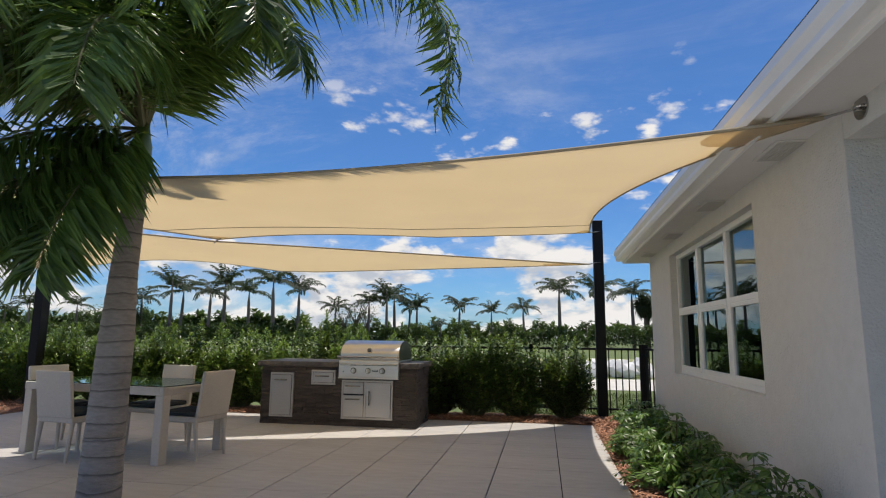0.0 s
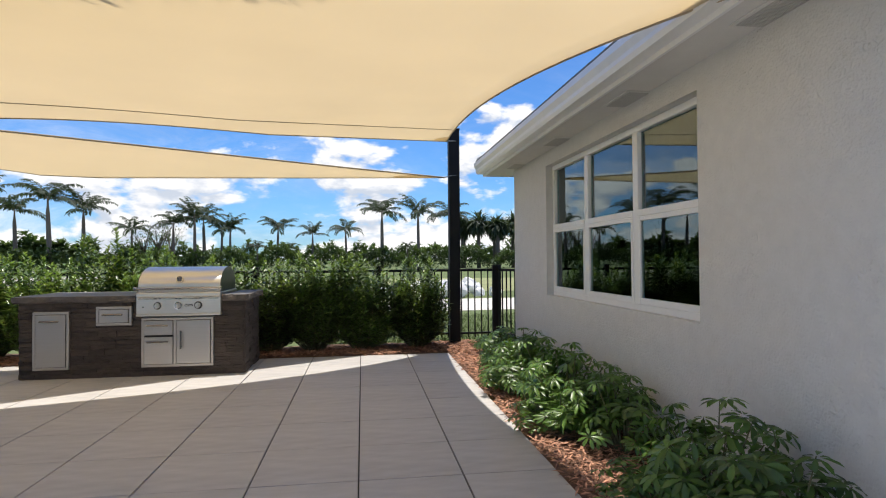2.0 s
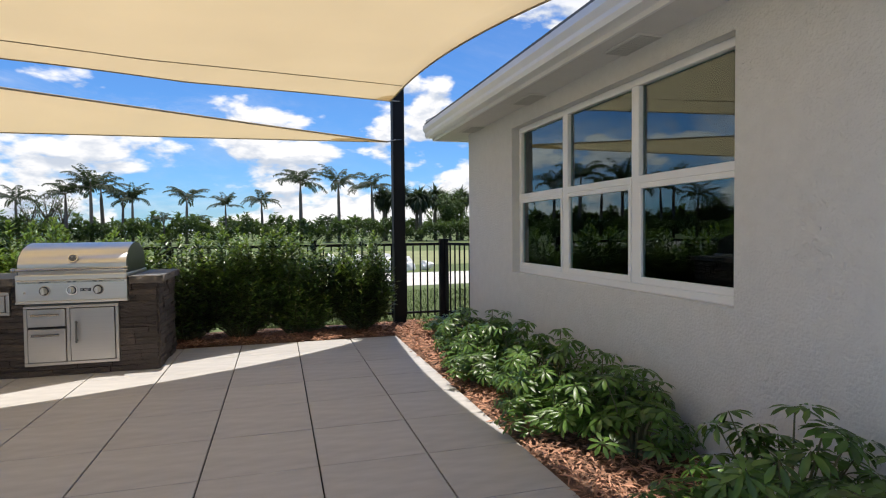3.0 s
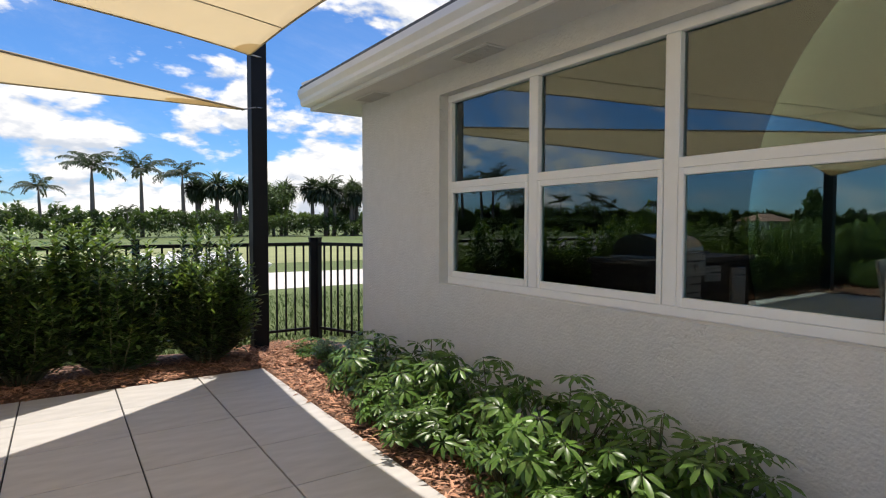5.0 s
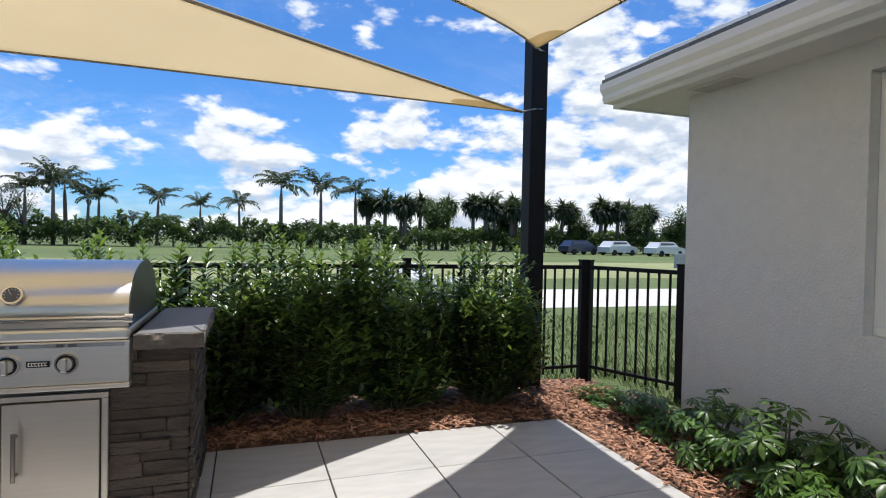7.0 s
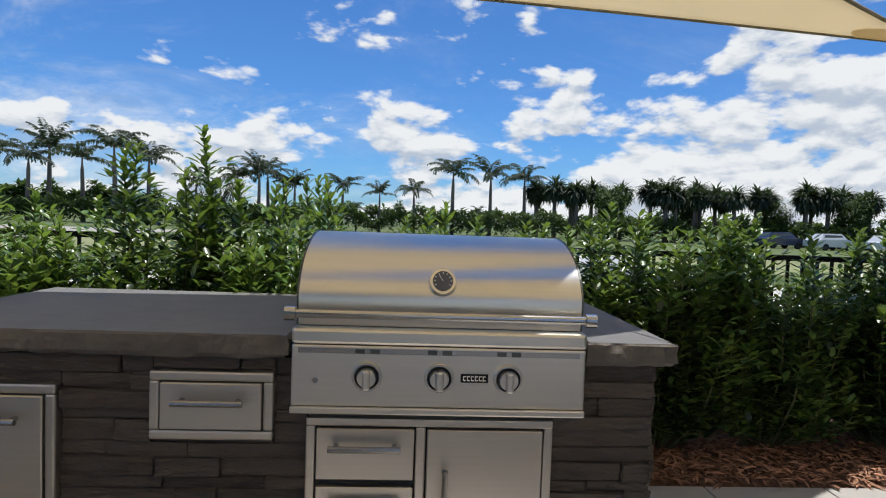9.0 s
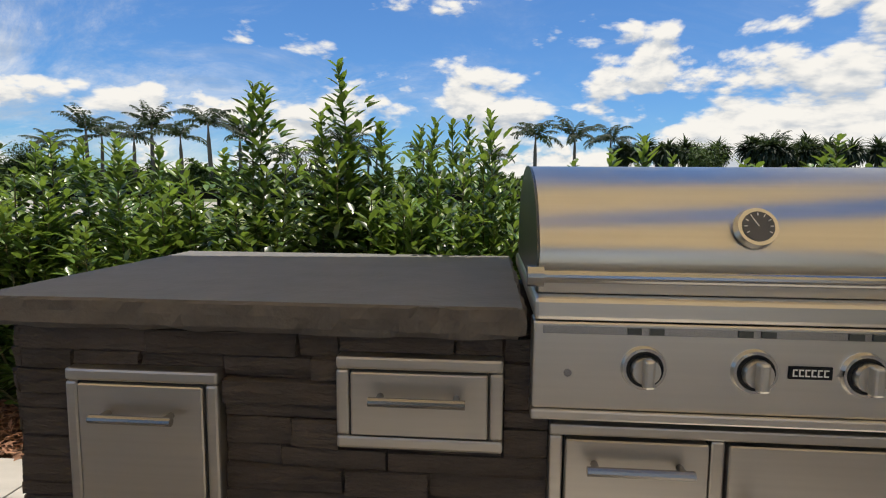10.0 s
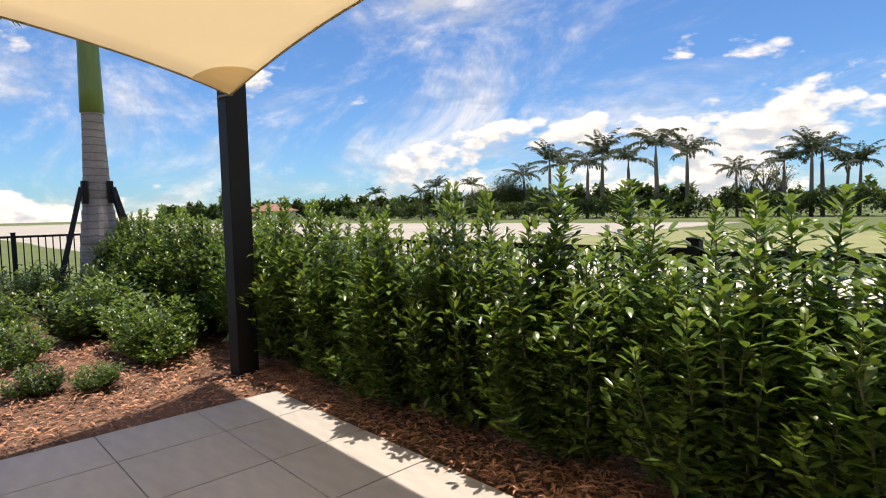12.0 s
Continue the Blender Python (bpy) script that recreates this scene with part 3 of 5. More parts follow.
# ---- fence ----
FY = 1.10
def fence_run(p0, p1, height, posts=True, label="black metal picket fence behind the hedge"):
    p0, p1 = Vector((*p0, 0)), Vector((*p1, 0))
    run = p1 - p0
    L = run.length
    f = thing("fence", tuple(p0), label, "fence", "fences", rz=math.degrees(math.atan2(run.y, run.x)))
    for z0, z1 in ((0.10, 0.13), (height - 0.05, height - 0.012)):
        b = B(); box(b, 0, L, -0.014, 0.014, z0, z1, 0.002)
        part("rail", b, M_BLACK, f)
    pb = B(); box(pb, -0.009, 0.009, -0.009, 0.009, 0.05, height - 0.03, 0.0015)
    me = finish(pb, "picket", M_BLACK)
    n = int(L / 0.105)
    for k in range(1, n + 1):
        ob = new("picket", me); ob.parent = f; ob.location = (k * L / (n + 1), 0, 0)
    qb = B(); box(qb, -0.032, 0.032, -0.032, 0.032, -0.04, height + 0.03, 0.003)
    box(qb, -0.037, 0.037, -0.037, 0.037, height + 0.03, height + 0.045, 0.003)
    pm = finish(qb, "post", M_BLACK)
    k = 0.0
    while k <= L + 1.75:
        ob = new("post", pm); ob.parent = f; ob.location = (min(k, L), 0, 0)
        k += 1.8
    return f
fence_run((1.46, FY), (-16.2, FY), 1.12)
gate = fence_run((1.52, FY - 0.02), (1.88, 0.22), 1.12, label="black metal picket fence panel closing on the house")
fence_run((1.92, 0.14), (2.08, CORNER + 0.04), 1.12, label="short black metal picket panel against the house wall")
fence_run((-16.24, FY), (-16.24, -9), 1.12, label="black metal picket fence along the far side of the yard")

# ---- sails and posts ----
POST_R, POST_L = Vector((0.80, 0.93, 0)), Vector((-9.08, 0.03, 0))
def post(base, height, label, half, bolts):
    t = thing("sail_post", tuple(base), label, "post", "sail posts")
    b = B(); box(b, -half, half, -half, half, -0.04, height, 0.006, 2)
    part("pole", b, M_BLACK, t)
    b = B(); box(b, -half - 0.006, half + 0.006, -half - 0.006, half + 0.006, height, height + 0.02, 0.005)
    part("cap", b, M_BLACK, t)
    for z in bolts:
        b = B()
        for k in range(10):
            a0, a1 = math.pi * k / 10, math.pi * (k + 1) / 10
            tube(b, (-0.03 * math.cos(a0), -half - 0.03 * math.sin(a0), z), (-0.03 * math.cos(a1), -half - 0.03 * math.sin(a1), z), 0.006, seg=6)
        part("eye_bolt", b, M_CHROME, t, "galvanised eye bolt")
    return t
post(POST_R, 3.22, "tall square black steel post carrying two sail corners", 0.080, (2.52, 3.04))
post(POST_L, 3.18, "tall square black steel post at the patio corner in the mulch", 0.088, (2.30, 2.98))


def sail_point(c, s, u, v, sag=(0.0, 0.0), skew=0.0):
    """c: corners at (-1,-1), (1,-1), (1,1), (-1,1); s: how far each pair of edges curves in."""
    uu = u * (1 - (s[0] if u < 0 else s[1]) * (1 - v * v))
    vv = v * (1 - (s[2] if v < 0 else s[3] * (1 + skew * u)) * (1 - u * u))
    a, b, d, e = [Vector(p) for p in c]
    low = Vector((0, 0, -sag[1] * (1 - u * u) * max(0.0, -u) * (1 + v) / 2 + sag[0] * (1 - u * u) * min(1.0, (1 + u) / 1.15) ** 2 * (0.35 + 0.65 * ((1 + v) / 2) ** 2)))
    return (a * (1 - uu) * (1 - vv) + b * (1 + uu) * (1 - vv) + d * (1 + uu) * (1 + vv) + e * (1 - uu) * (1 + vv)) / 4 - low


def shade_sail(c, s, label, anchors, seams, drop=(0.0, 0.0), skew=0.0):
    t = thing("shade_sail", (0, 0, 0), label, "shade sail", "shade sails")
    b = B()
    N = 36
    g = [[b.verts.new(sail_point(c, s, -1 + 2 * i / N, -1 + 2 * j / N, drop, skew)) for i in range(N + 1)] for j in range(N + 1)]
    for j in range(N):
        for i in range(N):
            b.faces.new((g[j][i], g[j][i + 1], g[j + 1][i + 1], g[j + 1][i]))
    ob = part("fabric", b, M_SAIL, t, smooth=True)
    so = ob.modifiers.new("thick", "SOLIDIFY"); so.thickness = 0.003
    # hems with the edge cable inside
    for k in range(4):
        pts = []
        for i in range(41):
            w = -1 + 2 * i / 40
            u, v_ = ((w, -1), (1, w), (w, 1), (-1, w))[k]
            pts.append(sail_point(c, s, u, v_, drop, skew))
        h = B(); path_tube(h, pts, [0.011] * 41, 6)
        part("hem", h, M_HEM, t, smooth=True)
    for v_ in seams:
        pts = [sail_point(c, s, -1 + 2 * i / 40, v_, drop, skew) + Vector((0, 0, -0.004)) for i in range(41)]
        h = B(); path_tube(h, pts, [0.006] * 41, 5)
        part("seam", h, M_HEM, t, smooth=True)
    for k, (su, sv) in enumerate(((-1, -1), (1, -1), (1, 1), (-1, 1))):
        h = B()
        R = 0.10
        rows_ = []
        for i in range(9):
            line = []
            for j in range(9):
                a, r = (math.pi / 2) * i / 8, R * j / 8
                line.append(h.verts.new(sail_point(c, s, su * (1 - r * math.cos(a)), sv * (1 - 1.6 * r * math.sin(a)), drop, skew) + Vector((0, 0, -0.007))))
            rows_.append(line)
        for i in range(8):
            for j in range(8):
                if j == 0:
                    continue
                h.faces.new((rows_[i][j], rows_[i + 1][j], rows_[i + 1][j + 1], rows_[i][j + 1]))
        part("corner_patch", h, M_PATCH, t, "doubled darker corner patch", smooth=True)
        if anchors[k] is not None:
            h = B()
            tip = Vector(c[k])
            tube(h, tip, anchors[k], 0.004, seg=6)
            mid = tip.lerp(Vector(anchors[k]), 0.5)
            d = (Vector(anchors[k]) - tip).normalized() * 0.07
            tube(h, mid - d, mid + d, 0.007, seg=8)
            tube(h, tip - d * 0.3, tip + d * 0.4, 0.012, 0.008, seg=8)
            part("turnbuckle", h, M_GALV, t, "steel turnbuckle")
    return t
A_ = (1.30, -5.83, 2.385)
B_ = (0.655, 0.66, 3.00)
NODE = (-4.35, -2.13, 2.49)
C_ = (-4.30, -2.16, 2.50)
D_ = (-7.7, -5.2, 2.62)
shade_sail((D_, A_, B_, C_), (0.08, 0.125, 0.26, 0.25), "large cream fabric shade sail stretched from house to posts",
           ((-8.6, -5.7, 2.68), (WX - 0.01, -5.97, 2.375), (POST_R.x, POST_R.y - 0.11, 3.04), NODE), (0.62,), (0.10, 0.0))
shade_sail(((-9.15, -5.0, 2.86), (-4.38, -2.11, 2.48), (0.655, 0.90, 2.50), (-8.95, -0.04, 2.31)), (0.15, 0.03, 0.0, 0.24),
           "lower cream fabric shade sail between the posts", ((-9.7, -5.3, 2.9), NODE, (POST_R.x - 0.05, POST_R.y - 0.09, 2.52), (POST_L.x + 0.03, POST_L.y - 0.11, 2.31)), (), (0.14, 0.5), 0.8)
q = B()
tube(q, (WX + 0.001, -5.97, 2.375), (WX - 0.008, -5.97, 2.375), 0.06, seg=16)
for k in range(10):
    a0, a1 = math.pi * k / 10, math.pi * (k + 1) / 10
    tube(q, (WX - 0.008 - 0.03 * math.sin(a0), -5.97 - 0.03 * math.cos(a0), 2.375), (WX - 0.008 - 0.03 * math.sin(a1), -5.97 - 0.03 * math.cos(a1), 2.375), 0.007, seg=6)
solid("wall_anchor", q, M_CHROME, "round steel wall plate with an eye for the sail", "anchor plate")

# ---- outdoor kitchen ----
IX0, IX1, IY0, IY1 = -4.215, -1.91, -0.90, -0.06
STONE_TOP = 0.815
island = thing("grill_island", ((IX0 + IX1) / 2, (IY0 + IY1) / 2, 0), "dark grey-brown stacked-stone grill island", "island")
ox, oy = (IX0 + IX1) / 2, (IY0 + IY1) / 2
cb = B(); box(cb, IX0 - ox + 0.03, IX1 - ox - 0.03, IY0 - oy + 0.03, IY1 - oy - 0.03, 0, STONE_TOP)
part("core", cb, M_STONE, island)
# stone courses on all four faces
srand = random.Random(21)
holes = [(-4.08, -3.718, 0.10, 0.726), (-3.45, -3.085, 0.565, 0.774), (-2.985, -2.23, 0.10, 0.86)]
def stone_row(p0, run, length, z, h, out):
    k = 0.0
    while k < length - 0.01:
        w = min(srand.uniform(0.10, 0.40), length - k)
        if length - k - w < 0.06:
            w = length - k
        a = p0 + run * k
        c = p0 + run * (k + w)
        t = srand.uniform(0.008, 0.026)
        b = B()
        lo = Vector((min(a.x, c.x), min(a.y, c.y), z + 0.0006)) - Vector((max(-out.x, 0), max(-out.y, 0), 0)) * t
        hi_ = Vector((max(a.x, c.x), max(a.y, c.y), z + h - 0.0006)) + Vector((max(out.x, 0), max(out.y, 0), 0)) * t
        g = box(b, lo.x + 0.001 * abs(run.x), hi_.x - 0.001 * abs(run.x), lo.y + 0.001 * abs(run.y), hi_.y - 0.001 * abs(run.y), lo.z, hi_.z, 0.003)
        for v_ in b.verts:
            v_.co += out * srand.uniform(-0.007, 0.007) + Vector((0, 0, srand.uniform(-0.0025, 0.001)))
        part("stone", b, M_STONE, island)
        k += w
z = 0.0
heights = [0.058, 0.04, 0.062, 0.035, 0.05, 0.066, 0.042, 0.055, 0.036, 0.06, 0.048, 0.064, 0.038, 0.056, 0.05, 0.08]
for h in heights:
    h = min(h, STONE_TOP - z)
    cuts = sorted((x0, x1) for x0, x1, z0, z1 in holes if z < z1 - 0.012 and z + h > z0 + 0.012)
    at = IX0
    for x0, x1 in cuts + [(IX1, IX1)]:
        if x0 - at > 0.03:
            stone_row(Vector((at - ox, IY0 - oy, 0)), Vector((1, 0, 0)), x0 - at, z, h, Vector((0, -1, 0)))
        at = x1
    # thin stones that fill a course up to and above the steel units
    for x0, x1, z0, z1 in holes:
        if (x0, x1) in cuts:
            for lo_, hi_z in ((z, z0), (z1, z + h)):
                if 0.006 < hi_z - lo_ < h:
                    stone_row(Vector((x0 - ox, IY0 - oy, 0)), Vector((1, 0, 0)), x1 - x0, lo_, hi_z - lo_, Vector((0, -1, 0)))
    stone_row(Vector((IX1 - ox, IY0 - oy + 0.0, 0)), Vector((0, 1, 0)), IY1 - IY0, z, h, Vector((1, 0, 0)))
    stone_row(Vector((IX0 - ox, IY0 - oy + 0.0, 0)), Vector((0, 1, 0)), IY1 - IY0, z, h, Vector((-1, 0, 0)))
    z += h


def slab(x0, x1, y0, y1, label):
    """A slab with a rough chiselled edge."""
    b = B()
    n = 60
    per = []
    for i in range(n):
        per.append((x0 + (x1 - x0) * i / n, y0))
    for i in range(20):
        per.append((x1, y0 + (y1 - y0) * i / 20))
    for i in range(n):
        per.append((x1 - (x1 - x0) * i / n, y1))
    for i in range(20):
        per.append((x0, y1 - (y1 - y0) * i / 20))
    cx, cy = (x0 + x1) / 2, (y0 + y1) / 2
    levels = ((STONE_TOP, 0.03), (STONE_TOP + 0.018, 0.004), (STONE_TOP + 0.045, 0.0), (0.884, 0.006), (0.889, 0.014))
    t = thing("countertop", (0, 0, 0), label, "countertop", "island countertops")
    rings = []
    for li, (zz, inset) in enumerate(levels):
        ring = []
        for x, y in per:
            q = inset + (0.024 * noise.noise(Vector((x * 14, y * 14, zz * 60))) if li < 4 else 0.004 * noise.noise(Vector((x * 14, y * 14, 3))))
            px = x - math.copysign(q, x - cx) if abs(x - x0) < 1e-6 or abs(x - x1) < 1e-6 else x
            py = y - math.copysign(q, y - cy) if abs(y - y0) < 1e-6 or abs(y - y1) < 1e-6 else y
            ring.append((px, py, zz))
        rings.append(ring)
    m = len(per)
    vs = [[b.verts.new(p) for p in ring] for ring in rings]
    for r, s in zip(vs, vs[1:]):
        for i in range(m):
            j = (i + 1) % m
            b.faces.new((r[i], r[j], s[j], s[i]))
    b.faces.new(vs[0][::-1])
    part("chiselled_edge", b, M_EDGE, t, "rough chiselled stone edge")
    b = B()
    b.faces.new([b.verts.new(p) for p in rings[-1]])
    g = bmesh.ops.extrude_face_region(b, geom=b.faces[:])
    for e in g["geom"]:
        if isinstance(e, bmesh.types.BMVert):
            e.co.z -= 0.004
    for v_ in b.verts:
        v_.co.z += 0.001
    part("top", b, M_SLAB, t)
    return t
slab(-4.295, -3.035, -0.958, 0.005, "dark grey stone countertop slab with chiselled edges, long side")
slab(-2.14, -1.845, -0.958, 0.005, "dark grey stone countertop slab with chiselled edges, short side")


def bar_handle(b, x0, x1, y, z, r=0.010):
    tube(b, (x0, y, z), (x1, y, z), r, seg=10)
    for x in (x0 + 0.02, x1 - 0.02):
        tube(b, (x, y, z), (x, y + 0.035, z), r * 0.8, seg=8)
    return b


def front_unit(name, x0, x1, z0, z1, label, handle, yf=-0.938):
    t = thing(name, ((x0 + x1) / 2, yf, z0), label, "cabinet door" if "door" in name else "drawer", "built-in steel doors")
    w, h = (x1 - x0) / 2, z1 - z0
    b = B()
    for q in ((-w, w, 0.0, 0.03), (-w, w, h - 0.03, h), (-w, -w + 0.03, 0.03, h - 0.03), (w - 0.03, w, 0.03, h - 0.03)):
        box(b, q[0], q[1], -0.004, 0.05, q[2], q[3], 0.007, 2)
    part("frame", b, M_STEEL2, t)
    b = B(); box(b, -w + 0.034, w - 0.034, -0.010, 0.04, 0.034, h - 0.034, 0.003)
    d = part("door" if "door" in name else "drawer_front", b, M_STEEL2, t)
    # near-black sheet that paints the shade in the slit round the front
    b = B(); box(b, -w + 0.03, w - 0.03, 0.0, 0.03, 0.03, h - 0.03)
    part("gap_shade", b, M_GROUT_GAP, t)
    b = B(); bar_handle(b, -w * handle, w * handle, -0.045, h - 0.085 if h < 0.3 else h - 0.10)
    part("handle", b, M_BAR, d, "round steel bar handle")
    return t
front_unit("pull_out_door", -4.08, -3.718, 0.10, 0.726, "tall brushed steel pull-out door with a bar handle", 0.52)
front_unit("drawer", -3.45, -3.085, 0.565, 0.774, "small brushed steel drawer with a bar handle", 0.56)

# drawers and door under the grill
cab = thing("grill_cabinet", (-2.6075, -0.938, 0.10), "brushed steel cabinet with two drawers and a door", "cabinet")
b = B()
for q in ((-0.378, 0.378, 0.0, 0.03), (-0.378, 0.378, 0.515, 0.54), (-0.378, -0.350, 0.03, 0.515), (0.350, 0.378, 0.03, 0.515), (-0.045, -0.015, 0.03, 0.515)):
    box(b, q[0], q[1], -0.004, 0.05, q[2], q[3], 0.005, 2)
part("frame", b, M_STEEL2, cab)
# added near-black backing: shade between drawers, door and frame, put in as colour
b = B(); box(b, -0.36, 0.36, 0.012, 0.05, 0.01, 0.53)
part("gap_shade", b, M_GROUT_GAP, cab)
for z0, z1 in ((0.034, 0.33), (0.352, 0.51)):
    b = B(); box(b, -0.345, -0.05, -0.012, 0.02, z0, z1, 0.003)
    d = part("drawer_front", b, M_STEEL2, cab)
    b = B(); bar_handle(b, -0.305, -0.09, -0.048, z1 - 0.05)
    part("handle", b, M_BAR, d, "round steel bar handle")
b = B(); box(b, -0.010, 0.345, -0.012, 0.02, 0.034, 0.51, 0.003)
d = part("door", b, M_STEEL2, cab)
b = B()
tube(b, (0.045, -0.05, 0.20), (0.045, -0.05, 0.40), 0.009, seg=10)
for zz in (0.22, 0.38):
    tube(b, (0.045, -0.05, zz), (0.045, -0.012, zz), 0.007, seg=8)
part("handle", b, M_BAR, d, "upright steel bar handle")

# grill
GX0, GX1 = -3.028, -2.145
gx = (GX0 + GX1) / 2
grill = thing("gas_grill", (gx, -0.5, 0.685), "built-in stainless steel gas grill with closed hood", "grill")
hw = (GX1 - GX0) / 2
b = B(); box(b, -hw, hw, -0.47, -0.40, 0.0, 0.185, 0.006, 2)
panel = part("control_panel", b, M_STEEL, grill)
b = B(); box(b, -hw - 0.002, hw + 0.002, -0.478, -0.40, -0.022, 0.0, 0.005, 2)
part("drip_lip", b, M_STEEL, grill)
b = B(); box(b, -hw, hw, -0.48, 0.36, 0.187, 0.235, 0.010, 2)
part("firebox_rim", b, M_STEEL, grill)
b = B(); box(b, -hw + 0.04, hw - 0.04, -0.40, 0.34, -0.10, 0.187)
part("firebox", b, M_DARKSTEEL, grill)
b = B()
box(b, -hw + 0.02, hw - 0.02, -0.474, -0.468, 0.160, 0.176)
part("light_strip", b, M_CHROME, panel, "polished steel light strip")
for kx in (-0.218, -0.003, 0.205):
    b = B()
    tube(b, (kx, -0.470, 0.092), (kx, -0.480, 0.092), 0.046, 0.043, 28)
    k = part("bezel", b, M_BEZEL, panel, "polished round bezel")
    b = B()
    tube(b, (kx, -0.480, 0.092), (kx, -0.483, 0.092), 0.037, 0.036, 28)
    part("collar", b, M_BLACK, panel, "dark ring behind the knob")
    b = B()
    tube(b, (kx, -0.480, 0.092), (kx, -0.498, 0.092), 0.030, 0.027, 24)
    box(b, kx - 0.011, kx + 0.011, -0.520, -0.496, 0.062, 0.122, 0.006, 2)
    part("knob", b, M_STEEL, panel, "steel control knob")
    b = B()
    for sx in (-0.022, 0.022):
        box(b, kx + sx - 0.014, kx + sx + 0.014, -0.477, -0.473, 0.162, 0.175)
    part("lamp", b, M_DARKSTEEL, panel, "small lamp window")
b = B(); box(b, 0.062, 0.145, -0.474, -0.469, 0.080, 0.106, 0.001)
part("badge", b, M_BLACK, panel, "black name badge with pale marks")
b = B()
for k in range(6):
    x = 0.069 + k * 0.0118
    for q in ((x, x + 0.009, 0.098, 0.1005), (x, x + 0.009, 0.086, 0.0885), (x, x + 0.0025, 0.0885, 0.098)):
        box(b, q[0], q[1], -0.4755, -0.4735, q[2], q[3])
part("badge_marks", b, M_WHITE, panel)
b = B(); tube(b, (-0.37, -0.468, 0.078), (-0.37, -0.474, 0.078), 0.008, seg=16)
part("igniter", b, M_CHROME, panel)

# hood: a curved shell closed by end caps
prof = [(-0.435, 0.237), (-0.442, 0.30)]
for k in range(17):
    a = math.radians(180 - 6 - k * 6.6)
    prof.append((-0.055 + 0.388 * math.cos(a), 0.303 + 0.210 * math.sin(a)))
prof += [(0.12, 0.482), (0.24, 0.435), (0.30, 0.34), (0.30, 0.237)]
HWD = hw - 0.012
b = B()
ra = [b.verts.new((-HWD, y, zz)) for y, zz in prof]
rb_ = [b.verts.new((HWD, y, zz)) for y, zz in prof]
for i in range(len(prof) - 1):
    b.faces.new((ra[i], ra[i + 1], rb_[i + 1], rb_[i]))
hood = part("hood", b, M_STEEL, grill, "curved brushed steel hood", smooth=True)
for x, sgn in ((-HWD, -1), (HWD, 1)):
    b = B()
    r0 = [b.verts.new((x + sgn * 0.001, y, zz)) for y, zz in prof]
    r1 = [b.verts.new((x + sgn * 0.006, y, zz + 0.002)) for y, zz in prof]
    for i in range(len(prof) - 1):
        b.faces.new((r0[i], r0[i + 1], r1[i + 1], r1[i]))
    b.faces.new(r1); b.faces.new(r0[::-1])
    part("end_cap", b, M_DARKSTEEL, hood, "dark cast end cap")
b = B()
tube(b, (-HWD - 0.02, -0.495, 0.280), (HWD + 0.02, -0.495, 0.280), 0.013, seg=16)
for x in (-HWD - 0.012, HWD + 0.012):
    tube(b, (x - 0.016, -0.495, 0.280), (x + 0.016, -0.495, 0.280), 0.021, seg=16)
    tube(b, (x * 0.985, -0.495, 0.280), (x * 0.985, -0.438, 0.275), 0.012, seg=10)
part("hood_handle", b, M_CHROME, hood, "long polished tubular handle", smooth=False)
b = B()
n_ = Vector((0, -0.93, 0.36)).normalized()
c_ = Vector((0.0, -0.428, 0.375))
tube(b, c_, c_ + n_ * 0.016, 0.043, 0.039, 28)
th = part("thermometer", b, M_BEZEL, hood, "round thermometer in a polished bezel")
b = B(); tube(b, c_ + n_ * 0.0165, c_ + n_ * 0.0185, 0.031, seg=24)
f_ = part("dial", b, M_DIAL, th, "dark dial face")
b = B()
s_ = Vector((1, 0, 0)); u_ = n_.cross(s_)
for k in range(9):
    a = math.radians(-120 + k * 30)
    d1 = s_ * math.sin(a) + u_ * math.cos(a)
    tube(b, c_ + n_ * 0.019 + d1 * 0.022, c_ + n_ * 0.019 + d1 * 0.028, 0.0012, seg=4)
tube(b, c_ + n_ * 0.0195, c_ + n_ * 0.0195 + (s_ * -0.5 + u_ * 0.8) * 0.022, 0.0012, seg=4)
part("dial_marks", b, M_WHITE, th)

# ---- dining set ----
table = thing("dining_table", (-4.68, -3.10, 0), "pale wicker dining table with a glass top", "table", rz=-9)
TW, TD = 0.96, 0.48
b = B()
for x in (-TW, TW):
    box(b, x - 0.045 if x > 0 else x, x if x > 0 else x + 0.045, -TD, TD, 0.66, 0.74, 0.004)
for y in (-TD, TD):
    box(b, -TW + 0.045, TW - 0.045, y - 0.045 if y > 0 else y, y if y > 0 else y + 0.045, 0.66, 0.74, 0.004)
part("apron", b, M_WICKER, table)
for k in range(16):
    x = -TW + 0.07 + k * 0.118
    b = B(); box(b, x, x + 0.09, -TD + 0.045, TD - 0.045, 0.715, 0.735, 0.002)
    part("slat", b, M_WICKER, table)
b = B(); box(b, -TW + 0.01, TW - 0.01, -TD + 0.01, TD - 0.01, 0.742, 0.75, 0.002)
part("tabletop", b, M_TABLEGLASS, table, "clear greenish glass top")
for x in (-TW + 0.055, TW - 0.055):
    for y in (-TD + 0.055, TD - 0.055):
        b = B(); box(b, x - 0.05, x + 0.05, y - 0.05, y + 0.05, 0, 0.66, 0.005)
        part("leg", b, M_WICKER, table)


